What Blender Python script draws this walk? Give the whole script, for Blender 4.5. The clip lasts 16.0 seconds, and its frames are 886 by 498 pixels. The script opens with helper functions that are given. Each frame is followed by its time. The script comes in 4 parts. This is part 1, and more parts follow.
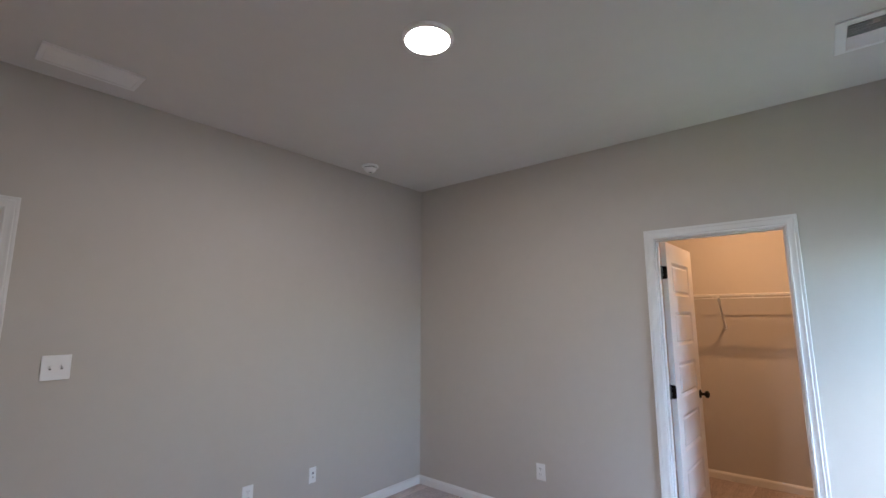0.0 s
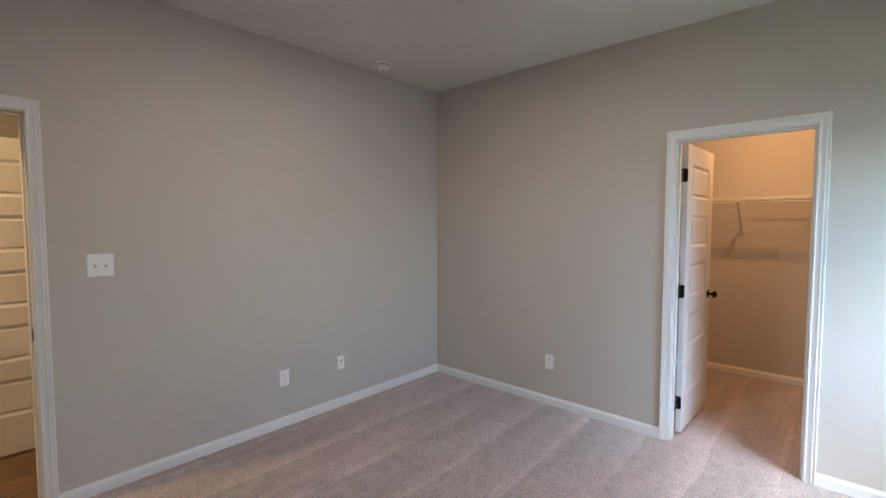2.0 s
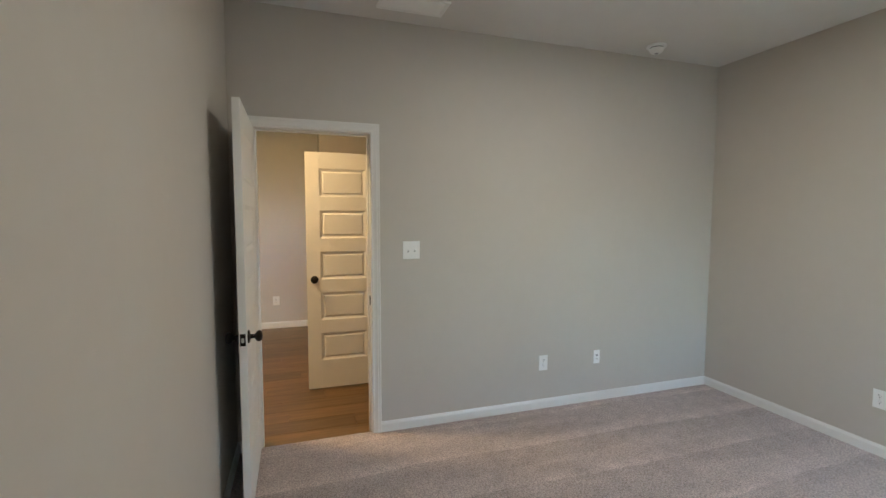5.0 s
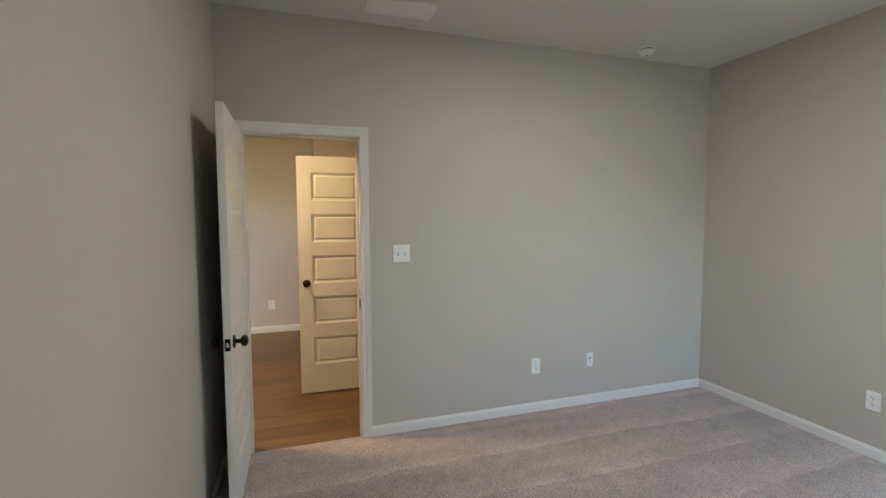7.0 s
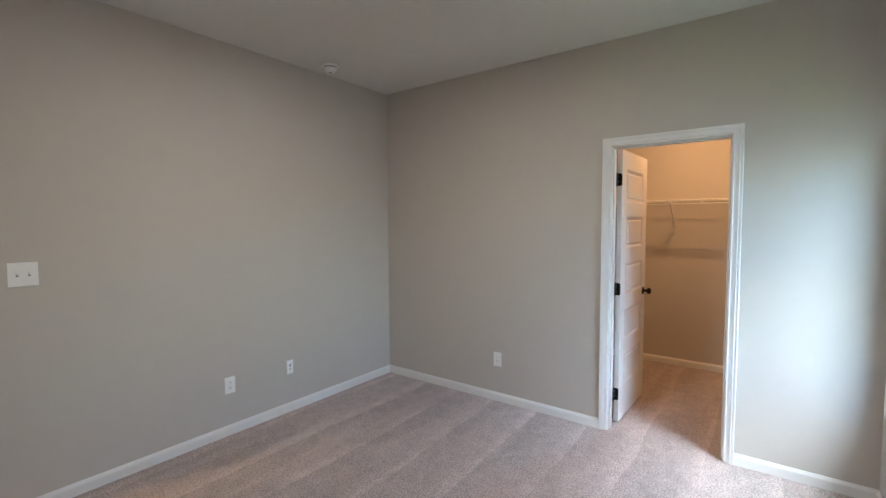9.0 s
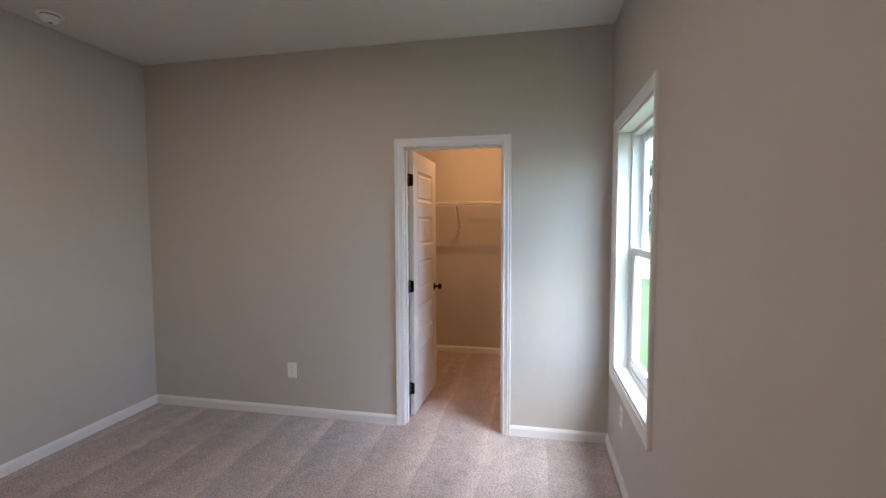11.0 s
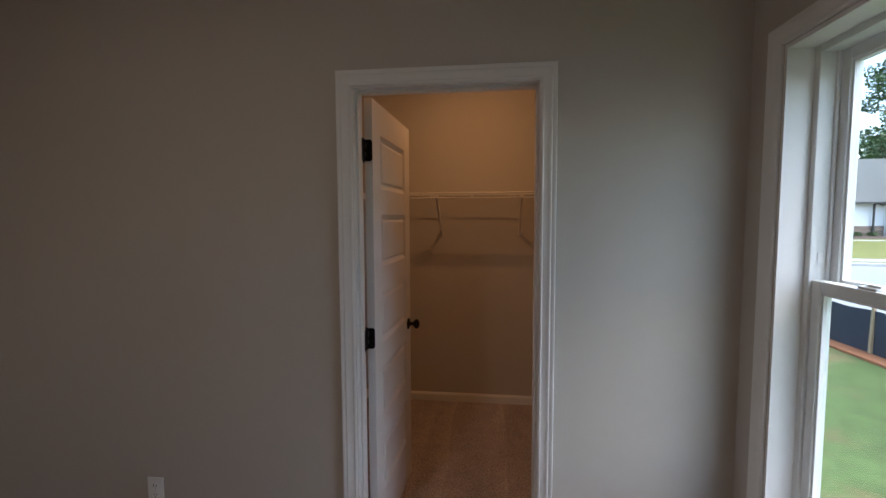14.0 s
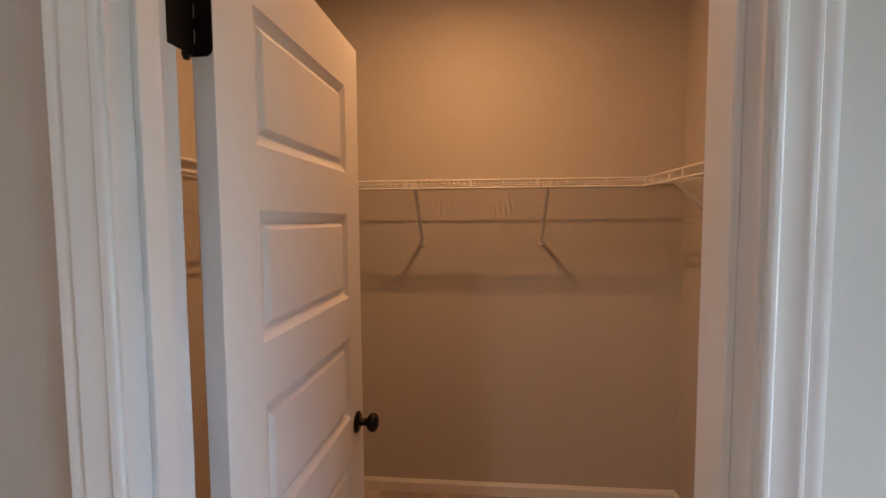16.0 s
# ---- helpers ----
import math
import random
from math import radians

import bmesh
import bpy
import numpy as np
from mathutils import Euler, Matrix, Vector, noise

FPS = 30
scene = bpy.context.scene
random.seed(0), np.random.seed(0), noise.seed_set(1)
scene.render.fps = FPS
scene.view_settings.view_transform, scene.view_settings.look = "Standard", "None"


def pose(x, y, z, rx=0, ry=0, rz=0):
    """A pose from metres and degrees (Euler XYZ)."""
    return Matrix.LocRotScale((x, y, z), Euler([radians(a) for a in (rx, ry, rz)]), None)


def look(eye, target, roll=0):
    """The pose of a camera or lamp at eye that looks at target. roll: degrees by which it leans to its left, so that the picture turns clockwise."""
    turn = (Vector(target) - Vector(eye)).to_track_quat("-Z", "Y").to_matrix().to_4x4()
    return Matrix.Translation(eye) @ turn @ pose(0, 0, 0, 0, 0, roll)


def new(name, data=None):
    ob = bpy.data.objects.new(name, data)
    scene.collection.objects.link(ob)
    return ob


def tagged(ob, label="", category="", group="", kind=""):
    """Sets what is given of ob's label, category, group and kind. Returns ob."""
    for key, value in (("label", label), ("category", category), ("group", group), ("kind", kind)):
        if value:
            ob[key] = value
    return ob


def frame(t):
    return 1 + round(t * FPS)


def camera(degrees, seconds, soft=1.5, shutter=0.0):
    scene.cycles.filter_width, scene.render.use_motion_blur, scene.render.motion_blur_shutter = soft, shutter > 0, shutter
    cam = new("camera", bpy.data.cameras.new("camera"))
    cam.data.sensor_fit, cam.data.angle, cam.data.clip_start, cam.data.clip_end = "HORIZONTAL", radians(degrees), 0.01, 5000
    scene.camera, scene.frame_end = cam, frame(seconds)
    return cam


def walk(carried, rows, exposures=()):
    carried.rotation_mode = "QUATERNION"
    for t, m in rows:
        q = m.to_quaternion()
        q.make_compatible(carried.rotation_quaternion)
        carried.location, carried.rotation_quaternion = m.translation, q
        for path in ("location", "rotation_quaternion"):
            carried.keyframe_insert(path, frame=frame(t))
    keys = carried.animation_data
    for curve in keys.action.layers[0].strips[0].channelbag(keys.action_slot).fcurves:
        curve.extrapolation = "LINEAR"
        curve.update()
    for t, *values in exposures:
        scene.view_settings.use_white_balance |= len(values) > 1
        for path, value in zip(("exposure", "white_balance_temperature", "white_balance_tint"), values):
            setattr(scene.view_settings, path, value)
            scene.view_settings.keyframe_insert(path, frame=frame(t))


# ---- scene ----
cam = camera(90.0, 16.0)
PATH = [
    (0, (0.137, 0.085, 1.516), (-1.138, 1.595, 1.82), 0.0),
    (0.5, (0.128, 0.078, 1.484), (-1.154, 1.609, 1.591), -0.0),
    (1, (0.129, 0.068, 1.484), (-1.154, 1.602, 1.463), -0.1),
    (1.5, (0.147, 0.073, 1.485), (-1.152, 1.591, 1.398), -0.1),
    (2, (0.148, 0.047, 1.489), (-1.189, 1.53, 1.376), -0.0),
    (2.5, (0.132, 0.001, 1.487), (-1.308, 1.384, 1.362), 0.1),
    (3, (0.132, -0.033, 1.49), (-1.445, 1.189, 1.348), 0.3),
    (3.5, (0.108, -0.071, 1.487), (-1.594, 0.969, 1.34), 0.3),
    (4, (0.079, -0.125, 1.499), (-1.728, 0.716, 1.343), 0.3),
    (4.5, (0.102, -0.157, 1.495), (-1.79, 0.472, 1.341), 0.3),
    (7, (0.13, -0.081, 1.497), (-1.768, 0.535, 1.364), -0.2),
    (7.5, (0.144, -0.046, 1.504), (-1.658, 0.812, 1.372), -0.3),
    (8, (0.18, -0.006, 1.499), (-1.467, 1.121, 1.377), -0.2),
    (8.5, (0.208, 0.025, 1.504), (-1.235, 1.405, 1.389), -0.2),
    (9, (0.238, 0.057, 1.521), (-0.955, 1.658, 1.4), -0.3),
    (9.5, (0.278, 0.085, 1.526), (-0.646, 1.855, 1.408), -0.2),
    (10, (0.295, 0.105, 1.512), (-0.387, 1.982, 1.402), -0.3),
    (10.2, (0.292, 0.109, 1.513), (-0.313, 2.012, 1.401), -0.3),
    (12.3, (0.082, 0.654, 1.473), (-0.23, 2.625, 1.353), -0.1),
    (12.5, (0.057, 0.758, 1.475), (-0.259, 2.729, 1.351), -0.1),
    (13, (-0.036, 1.011, 1.507), (-0.325, 2.986, 1.378), -0.2),
    (13.5, (-0.095, 1.29, 1.51), (-0.358, 3.268, 1.377), -0.1),
    (14, (-0.126, 1.592, 1.542), (-0.37, 3.572, 1.399), -0.2),
    (14.5, (-0.182, 1.911, 1.527), (-0.409, 3.893, 1.383), -0.2),
    (15, (-0.199, 2.206, 1.562), (-0.422, 4.187, 1.406), 0.1),
    (15.5, (-0.222, 2.519, 1.544), (-0.421, 4.504, 1.4), 0.0),
    (16, (-0.255, 2.787, 1.535), (-0.435, 4.775, 1.406), -0.4),
]
EXPOSURES = [(0.0, 3.8, 5150, 9), (1.5, 3.85, 5400, 8), (3.5, 3.9, 5500, 0), (4.5, 4.1, 5400, -3), (7.0, 4.1, 5300, -3), (8.0, 4.15, 5250, -3), (8.5, 4.15, 5250, -2), (9.0, 3.9, 5400, 3),
             (10.2, 3.55, 5700, 12), (12.3, 3.35, 5650, 8), (13.0, 2.95, 5500, 7), (13.5, 2.2, 5700, 9), (14.0, 2.1, 6100, 14), (14.5, 2.62, 6400, 18), (15.0, 3.18, 6150, 17), (16.0, 3.33, 5950, 15)]
walk(cam, [(t, look(eye, target, roll)) for t, eye, target, roll in PATH], EXPOSURES)

# ---- world, sun, lamps ----
LAMP, CLOSET_LAMP, HALL_LAMP = 0.72, 1.42, 1.75      # watts
world = bpy.data.worlds.new("overcast_sky")
scene.world = world
world.use_nodes = True
wn = world.node_tree.nodes
sky = wn.new("ShaderNodeTexSky")
sky.sky_type, sky.sun_disc = "NISHITA", False
sky.sun_elevation, sky.sun_rotation = radians(62), radians(122)
sky.air_density, sky.dust_density, sky.ozone_density = 1.0, 2.0, 1.0
haze = wn.new("ShaderNodeHueSaturation")   # thin bright cloud takes most of the blue
haze.inputs["Saturation"].default_value = 0.95
world.node_tree.links.new(sky.outputs[0], haze.inputs["Color"])
world.node_tree.links.new(haze.outputs[0], wn["Background"].inputs[0])
wn["Background"].inputs[1].default_value = 0.15
sun = new("sun", bpy.data.lights.new("sun", "SUN"))
sun.data.energy, sun.data.angle, sun.data.color = 1.0, radians(60), (0.97, 1.0, 1.0)
SUN_AZ, SUN_EL = radians(122), radians(62)
sun.matrix_world = look((0, 0, 30), (-math.sin(SUN_AZ) * math.cos(SUN_EL), -math.cos(SUN_AZ) * math.cos(SUN_EL), 30 - math.sin(SUN_EL)))

WARM_WHITE, WARM_YELLOW, WARM_HALL = (1.0, 0.80, 0.62), (1.0, 0.48, 0.18), (1.0, 0.58, 0.24)

# ---- plan: the bedroom, the closet behind its north wall, the hall behind its west wall ----
XW, XE, YS, YN, CEIL = -2.83, 0.735, -0.54, 3.265, 2.765
WT = 0.115                                # inner wall thickness
C0, C1 = -0.678, 0.024                    # closet doorway
E0, E1 = -0.40, 0.302                     # entry doorway
DOOR_TOP = 2.035
CLW, CLE, CLN = -1.42, 0.765, 5.17        # closet walls
HW, HS, HN = -6.14, -1.75, 1.35           # hall walls
W0, W1, WZ0, WZ1 = 2.236, 3.088, 0.587, 2.055   # window opening
XO = 0.885                                # outer face of the house wall
GROUND = -0.40
PILE = 0.014                              # carpet over the slab


# ---- materials ----
def material(name, colour, rough=0.6, metal=0.0, scale=20.0, vary=0.06, bump=0.0, bump_scale=200.0, fine=0.0, spec=0.5, by_object=0.0, by_island=0.0):
    """Painted or plain surface: two scales of colour change, a fine relief."""
    m = bpy.data.materials.new(name)
    m.use_nodes = True
    n, l = m.node_tree.nodes, m.node_tree.links
    b = n["Principled BSDF"]
    b.inputs["Roughness"].default_value, b.inputs["Metallic"].default_value = rough, metal
    b.inputs["Specular IOR Level"].default_value = spec
    co = n.new("ShaderNodeTexCoord")
    big = n.new("ShaderNodeTexNoise")
    big.inputs["Scale"].default_value, big.inputs["Detail"].default_value = scale * 0.12, 3
    small = n.new("ShaderNodeTexNoise")
    small.inputs["Scale"].default_value, small.inputs["Detail"].default_value = scale, 4
    for t in (big, small):
        l.new(co.outputs["Object"], t.inputs["Vector"])
    add = n.new("ShaderNodeMath")
    add.operation = "ADD"
    l.new(big.outputs["Fac"], add.inputs[0])
    l.new(small.outputs["Fac"], add.inputs[1])
    span = n.new("ShaderNodeMapRange")
    span.inputs["From Min"].default_value, span.inputs["From Max"].default_value = 0.6, 1.4
    span.inputs["To Min"].default_value, span.inputs["To Max"].default_value = 1 - vary, 1 + vary
    l.new(add.outputs[0], span.inputs["Value"])
    value = span.outputs[0]
    for amount, node, out in ((by_object, "ShaderNodeObjectInfo", "Random"), (by_island, "ShaderNodeNewGeometry", "Random Per Island")):
        if amount:
            src = n.new(node)
            r = n.new("ShaderNodeMapRange")
            r.inputs["To Min"].default_value, r.inputs["To Max"].default_value = 1 - amount, 1 + amount
            l.new(src.outputs[out], r.inputs["Value"])
            mul = n.new("ShaderNodeMath")
            mul.operation = "MULTIPLY"
            l.new(value, mul.inputs[0])
            l.new(r.outputs[0], mul.inputs[1])
            value = mul.outputs[0]
    mix = n.new("ShaderNodeVectorMath")
    mix.operation = "SCALE"
    mix.inputs[0].default_value = colour
    l.new(value, mix.inputs["Scale"])
    l.new(mix.outputs[0], b.inputs["Base Color"])
    if bump:
        t = n.new("ShaderNodeTexNoise")
        t.inputs["Scale"].default_value, t.inputs["Detail"].default_value = bump_scale, 3
        l.new(co.outputs["Object"], t.inputs["Vector"])
        bp = n.new("ShaderNodeBump")
        bp.inputs["Strength"].default_value, bp.inputs["Distance"].default_value = bump, 0.002
        l.new(t.outputs["Fac"], bp.inputs["Height"])
        l.new(bp.outputs[0], b.inputs["Normal"])
    return m


def carpet_material():
    """Cut-pile carpet: speckled tufts, with broad paler strokes left by the cleaner."""
    m = material("carpet_pile", (0.53, 0.44, 0.415), 0.95, scale=90, vary=0.18, spec=0.1)
    n, l = m.node_tree.nodes, m.node_tree.links
    b = n["Principled BSDF"]
    b.inputs["Sheen Weight"].default_value, b.inputs["Sheen Roughness"].default_value = 0.25, 0.5
    base = b.inputs["Base Color"].links[0].from_socket
    co = n.new("ShaderNodeTexCoord")
    # speckle of single tufts
    v = n.new("ShaderNodeTexVoronoi")
    v.inputs["Scale"].default_value = 105
    l.new(co.outputs["Object"], v.inputs["Vector"])
    sp = n.new("ShaderNodeMapRange")
    sp.inputs["From Max"].default_value, sp.inputs["To Min"].default_value, sp.inputs["To Max"].default_value = 0.8, 1.28, 0.58
    l.new(v.outputs["Distance"], sp.inputs["Value"])
    # strokes, slanting across the room
    mp = n.new("ShaderNodeMapping")
    mp.inputs["Rotation"].default_value = (0, 0, radians(8))
    mp.inputs["Scale"].default_value = (1.0, 0.16, 1.0)
    l.new(co.outputs["Object"], mp.inputs["Vector"])
    st = n.new("ShaderNodeTexNoise")
    st.inputs["Scale"].default_value, st.inputs["Detail"].default_value, st.inputs["Distortion"].default_value = 3.4, 2, 0.6
    l.new(mp.outputs[0], st.inputs["Vector"])
    sr = n.new("ShaderNodeMapRange")
    sr.interpolation_type = "SMOOTHSTEP"
    sr.inputs["From Min"].default_value, sr.inputs["From Max"].default_value = 0.42, 0.60
    sr.inputs["To Min"].default_value, sr.inputs["To Max"].default_value = 0.93, 1.08
    l.new(st.outputs["Fac"], sr.inputs["Value"])
    mul = n.new("ShaderNodeMath")
    mul.operation = "MULTIPLY"
    l.new(sp.outputs[0], mul.inputs[0])
    l.new(sr.outputs[0], mul.inputs[1])
    # one pass of the cleaner beside the other: each ends in a pale edge
    wv = n.new("ShaderNodeTexWave")
    wv.wave_type, wv.bands_direction, wv.wave_profile = "BANDS", "X", "SAW"
    for key, number in (("Scale", 0.827), ("Distortion", 1.6), ("Detail", 2.0), ("Detail Scale", 0.9), ("Phase Offset", 1.0)):
        wv.inputs[key].default_value = number
    l.new(co.outputs["Object"], wv.inputs["Vector"])
    wr = n.new("ShaderNodeMapRange")
    wr.interpolation_type = "SMOOTHSTEP"
    wr.inputs["From Min"].default_value, wr.inputs["From Max"].default_value = 0.62, 1.0
    l.new(wv.outputs["Fac"], wr.inputs["Value"])
    worn = n.new("ShaderNodeTexNoise")        # trodden away in patches
    worn.inputs["Scale"].default_value, worn.inputs["Detail"].default_value = 1.9, 4
    l.new(co.outputs["Object"], worn.inputs["Vector"])
    keep = n.new("ShaderNodeMapRange")
    keep.inputs["From Min"].default_value, keep.inputs["From Max"].default_value = 0.36, 0.62
    keep.inputs["To Min"].default_value, keep.inputs["To Max"].default_value = 0.09, 0.32
    l.new(worn.outputs["Fac"], keep.inputs["Value"])
    lift = n.new("ShaderNodeMath")
    lift.operation = "MULTIPLY_ADD"
    lift.inputs[2].default_value = 0.96
    l.new(wr.outputs[0], lift.inputs[0])
    l.new(keep.outputs[0], lift.inputs[1])
    passes = n.new("ShaderNodeMath")
    passes.operation = "MULTIPLY"
    l.new(mul.outputs[0], passes.inputs[0])
    l.new(lift.outputs[0], passes.inputs[1])
    mul = passes
    sc = n.new("ShaderNodeVectorMath")
    sc.operation = "SCALE"
    l.new(base, sc.inputs[0])
    l.new(mul.outputs[0], sc.inputs["Scale"])
    l.new(sc.outputs[0], b.inputs["Base Color"])
    t = n.new("ShaderNodeTexNoise")
    t.inputs["Scale"].default_value, t.inputs["Detail"].default_value = 120, 4
    l.new(co.outputs["Object"], t.inputs["Vector"])
    bp = n.new("ShaderNodeBump")
    bp.inputs["Strength"].default_value, bp.inputs["Distance"].default_value = 0.9, 0.012
    l.new(t.outputs["Fac"], bp.inputs["Height"])
    l.new(bp.outputs[0], b.inputs["Normal"])
    return m


def wood_material():
    """Brown vinyl planks: long grain along y, each plank its own tone."""
    m = material("oak_plank", (0.165, 0.098, 0.042), 0.42, scale=8, vary=0.10, by_object=0.22, by_island=0.0)
    n, l = m.node_tree.nodes, m.node_tree.links
    b = n["Principled BSDF"]
    base = b.inputs["Base Color"].links[0].from_socket
    co, ob = n.new("ShaderNodeTexCoord"), n.new("ShaderNodeObjectInfo")
    mp = n.new("ShaderNodeMapping")
    mp.inputs["Scale"].default_value = (34, 2.2, 1)
    l.new(co.outputs["Object"], mp.inputs["Vector"])
    cv = n.new("ShaderNodeVectorMath")
    cv.operation = "SCALE"
    cv.inputs[0].default_value = (37, 53, 11)
    l.new(ob.outputs["Random"], cv.inputs["Scale"])
    l.new(cv.outputs[0], mp.inputs["Location"])
    t = n.new("ShaderNodeTexNoise")
    t.inputs["Scale"].default_value, t.inputs["Detail"].default_value, t.inputs["Distortion"].default_value = 1.0, 5, 0.8
    l.new(mp.outputs[0], t.inputs["Vector"])
    r = n.new("ShaderNodeMapRange")
    r.inputs["From Min"].default_value, r.inputs["From Max"].default_value = 0.3, 0.7
    r.inputs["To Min"].default_value, r.inputs["To Max"].default_value = 0.68, 1.25
    l.new(t.outputs["Fac"], r.inputs["Value"])
    sc = n.new("ShaderNodeVectorMath")
    sc.operation = "SCALE"
    l.new(base, sc.inputs[0])
    l.new(r.outputs[0], sc.inputs["Scale"])
    l.new(sc.outputs[0], b.inputs["Base Color"])
    bp = n.new("ShaderNodeBump")
    bp.inputs["Strength"].default_value, bp.inputs["Distance"].default_value = 0.25, 0.001
    l.new(t.outputs["Fac"], bp.inputs["Height"])
    l.new(bp.outputs[0], b.inputs["Normal"])
    return m


def lawn_material():
    """Thin new lawn: patchy green over red clay that shows through in streaks."""
    m = material("lawn_grass", (0.09, 0.125, 0.045), 0.9, scale=5, vary=0.4, bump=0.12, bump_scale=60, spec=0.1)
    n, l = m.node_tree.nodes, m.node_tree.links
    b = n["Principled BSDF"]
    base = b.inputs["Base Color"].links[0].from_socket
    co, t, r, mx = (n.new("ShaderNode" + k) for k in ("TexCoord", "TexNoise", "MapRange", "Mix"))
    t.inputs["Scale"].default_value, t.inputs["Detail"].default_value, t.inputs["Roughness"].default_value = 0.9, 6, 0.62
    l.new(co.outputs["Object"], t.inputs["Vector"])
    r.interpolation_type = "SMOOTHSTEP"
    r.inputs["From Min"].default_value, r.inputs["From Max"].default_value, r.inputs["To Max"].default_value = 0.50, 0.72, 0.75
    l.new(t.outputs["Fac"], r.inputs["Value"])
    mx.data_type = "RGBA"
    l.new(r.outputs[0], mx.inputs[0])
    l.new(base, mx.inputs[6])
    mx.inputs[7].default_value = (0.25, 0.165, 0.095, 1)
    l.new(mx.outputs[2], b.inputs["Base Color"])
    return m


def glass_material(tint):
    """Clear pane: mostly see-through, with a faint mirror that grows to the edge-on view."""
    m = bpy.data.materials.new("window_glass")
    m.use_nodes = True
    n, l = m.node_tree.nodes, m.node_tree.links
    n.remove(n["Principled BSDF"])
    tr, gl, fr, mx = (n.new("ShaderNode" + k) for k in ("BsdfTransparent", "BsdfGlossy", "LayerWeight", "MixShader"))
    tr.inputs["Color"].default_value = tint
    gl.inputs["Roughness"].default_value = 0.02
    steep = n.new("ShaderNodeMath")
    steep.operation = "POWER"
    steep.inputs[1].default_value = 5.0
    l.new(fr.outputs["Facing"], steep.inputs[0])
    part_of = n.new("ShaderNodeMath")
    part_of.operation = "MULTIPLY_ADD"
    part_of.inputs[1].default_value, part_of.inputs[2].default_value = 0.35, 0.015
    l.new(steep.outputs[0], part_of.inputs[0])
    l.new(part_of.outputs[0], mx.inputs[0])
    l.new(tr.outputs[0], mx.inputs[1])
    l.new(gl.outputs[0], mx.inputs[2])
    l.new(mx.outputs[0], n["Material Output"].inputs["Surface"])
    return m


def glow(name, colour, strength):
    m = bpy.data.materials.new(name)
    m.use_nodes = True
    b = m.node_tree.nodes["Principled BSDF"]
    b.inputs["Base Color"].default_value = (0.85, 0.85, 0.83, 1)
    b.inputs["Emission Color"].default_value = (*colour, 1)
    b.inputs["Emission Strength"].default_value = strength
    return m


WALL = material("greige_wall_paint", (0.555, 0.518, 0.470), 0.62, scale=14, vary=0.018, bump=0.10, bump_scale=170, spec=0.35)
CEILING = material("white_ceiling_paint", (0.715, 0.70, 0.675), 0.85, scale=10, vary=0.02, bump=0.35, bump_scale=110, spec=0.2)
TRIM = material("white_trim_paint", (0.80, 0.79, 0.77), 0.42, scale=12, vary=0.02)
DOOR = material("white_door_paint", (0.80, 0.79, 0.765), 0.38, scale=12, vary=0.02, bump=0.10, bump_scale=240)
PLASTIC = material("white_plastic", (0.88, 0.88, 0.87), 0.35, scale=30, vary=0.015)
SLOT = material("dark_slot", (0.02, 0.02, 0.02), 0.6)
JACK = material("grey_plastic", (0.30, 0.30, 0.31), 0.45, scale=40, vary=0.03)
BRONZE = material("dark_bronze", (0.012, 0.010, 0.009), 0.36, metal=0.6, scale=40, vary=0.2, bump=0.05)
STEEL = material("satin_nickel", (0.62, 0.60, 0.56), 0.35, metal=1.0, scale=50, vary=0.08)
WIRE = material("white_coated_wire", (0.78, 0.77, 0.74), 0.4, scale=30, vary=0.02)
VINYL = material("white_vinyl", (0.80, 0.82, 0.81), 0.4, scale=20, vary=0.015)
GRILLE = material("white_enamel", (0.88, 0.88, 0.87), 0.4, scale=30, vary=0.02)
CARPET = carpet_material()
WOOD = wood_material()
GLASS = glass_material((0.90, 0.94, 0.92, 1))
LAMP_GLOW = glow("lit_diffuser", WARM_WHITE, 12.0)
CLOSET_GLOW = glow("lit_globe", WARM_YELLOW, 12.0)
HALL_GLOW = glow("lit_hall_diffuser", WARM_HALL, 12.0)
GRASS = lawn_material()
DRY_GRASS = material("dry_grass", (0.19, 0.19, 0.06), 0.9, scale=3, vary=0.3, bump=0.8, bump_scale=50, spec=0.1)
BLADE = material("grass_blade", (0.10, 0.14, 0.05), 0.7, scale=4, vary=0.2, spec=0.2, by_island=0.2)
CLAY = material("red_clay", (0.36, 0.15, 0.075), 0.95, scale=9, vary=0.3, bump=0.8, bump_scale=40, spec=0.1)
CONCRETE = material("pale_concrete", (0.42, 0.41, 0.39), 0.9, scale=5, vary=0.10, bump=0.4, bump_scale=80)
ROAD = material("worn_asphalt", (0.30, 0.30, 0.295), 0.9, scale=6, vary=0.12, bump=0.5, bump_scale=120)
FABRIC = material("black_silt_fabric", (0.045, 0.055, 0.08), 0.6, scale=6, vary=0.3, bump=0.5, bump_scale=30)
STAKE = material("pale_timber", (0.42, 0.30, 0.18), 0.8, scale=20, vary=0.2, by_object=0.1)
SIDING = material("white_siding", (0.78, 0.79, 0.80), 0.7, scale=4, vary=0.03)
SHINGLE = material("grey_shingle", (0.13, 0.13, 0.125), 0.9, scale=30, vary=0.2, bump=0.8, bump_scale=20)
STONE = material("brown_stone", (0.27, 0.20, 0.16), 0.9, scale=6, vary=0.3, bump=0.6, bump_scale=10, by_object=0.35)
TIMBER = material("stained_timber", (0.36, 0.21, 0.10), 0.7, scale=8, vary=0.15)
SHUTTER = material("dark_blue_shutter", (0.02, 0.025, 0.04), 0.6)
PANE = material("dark_house_pane", (0.10, 0.14, 0.15), 0.08, scale=2, vary=0.2)
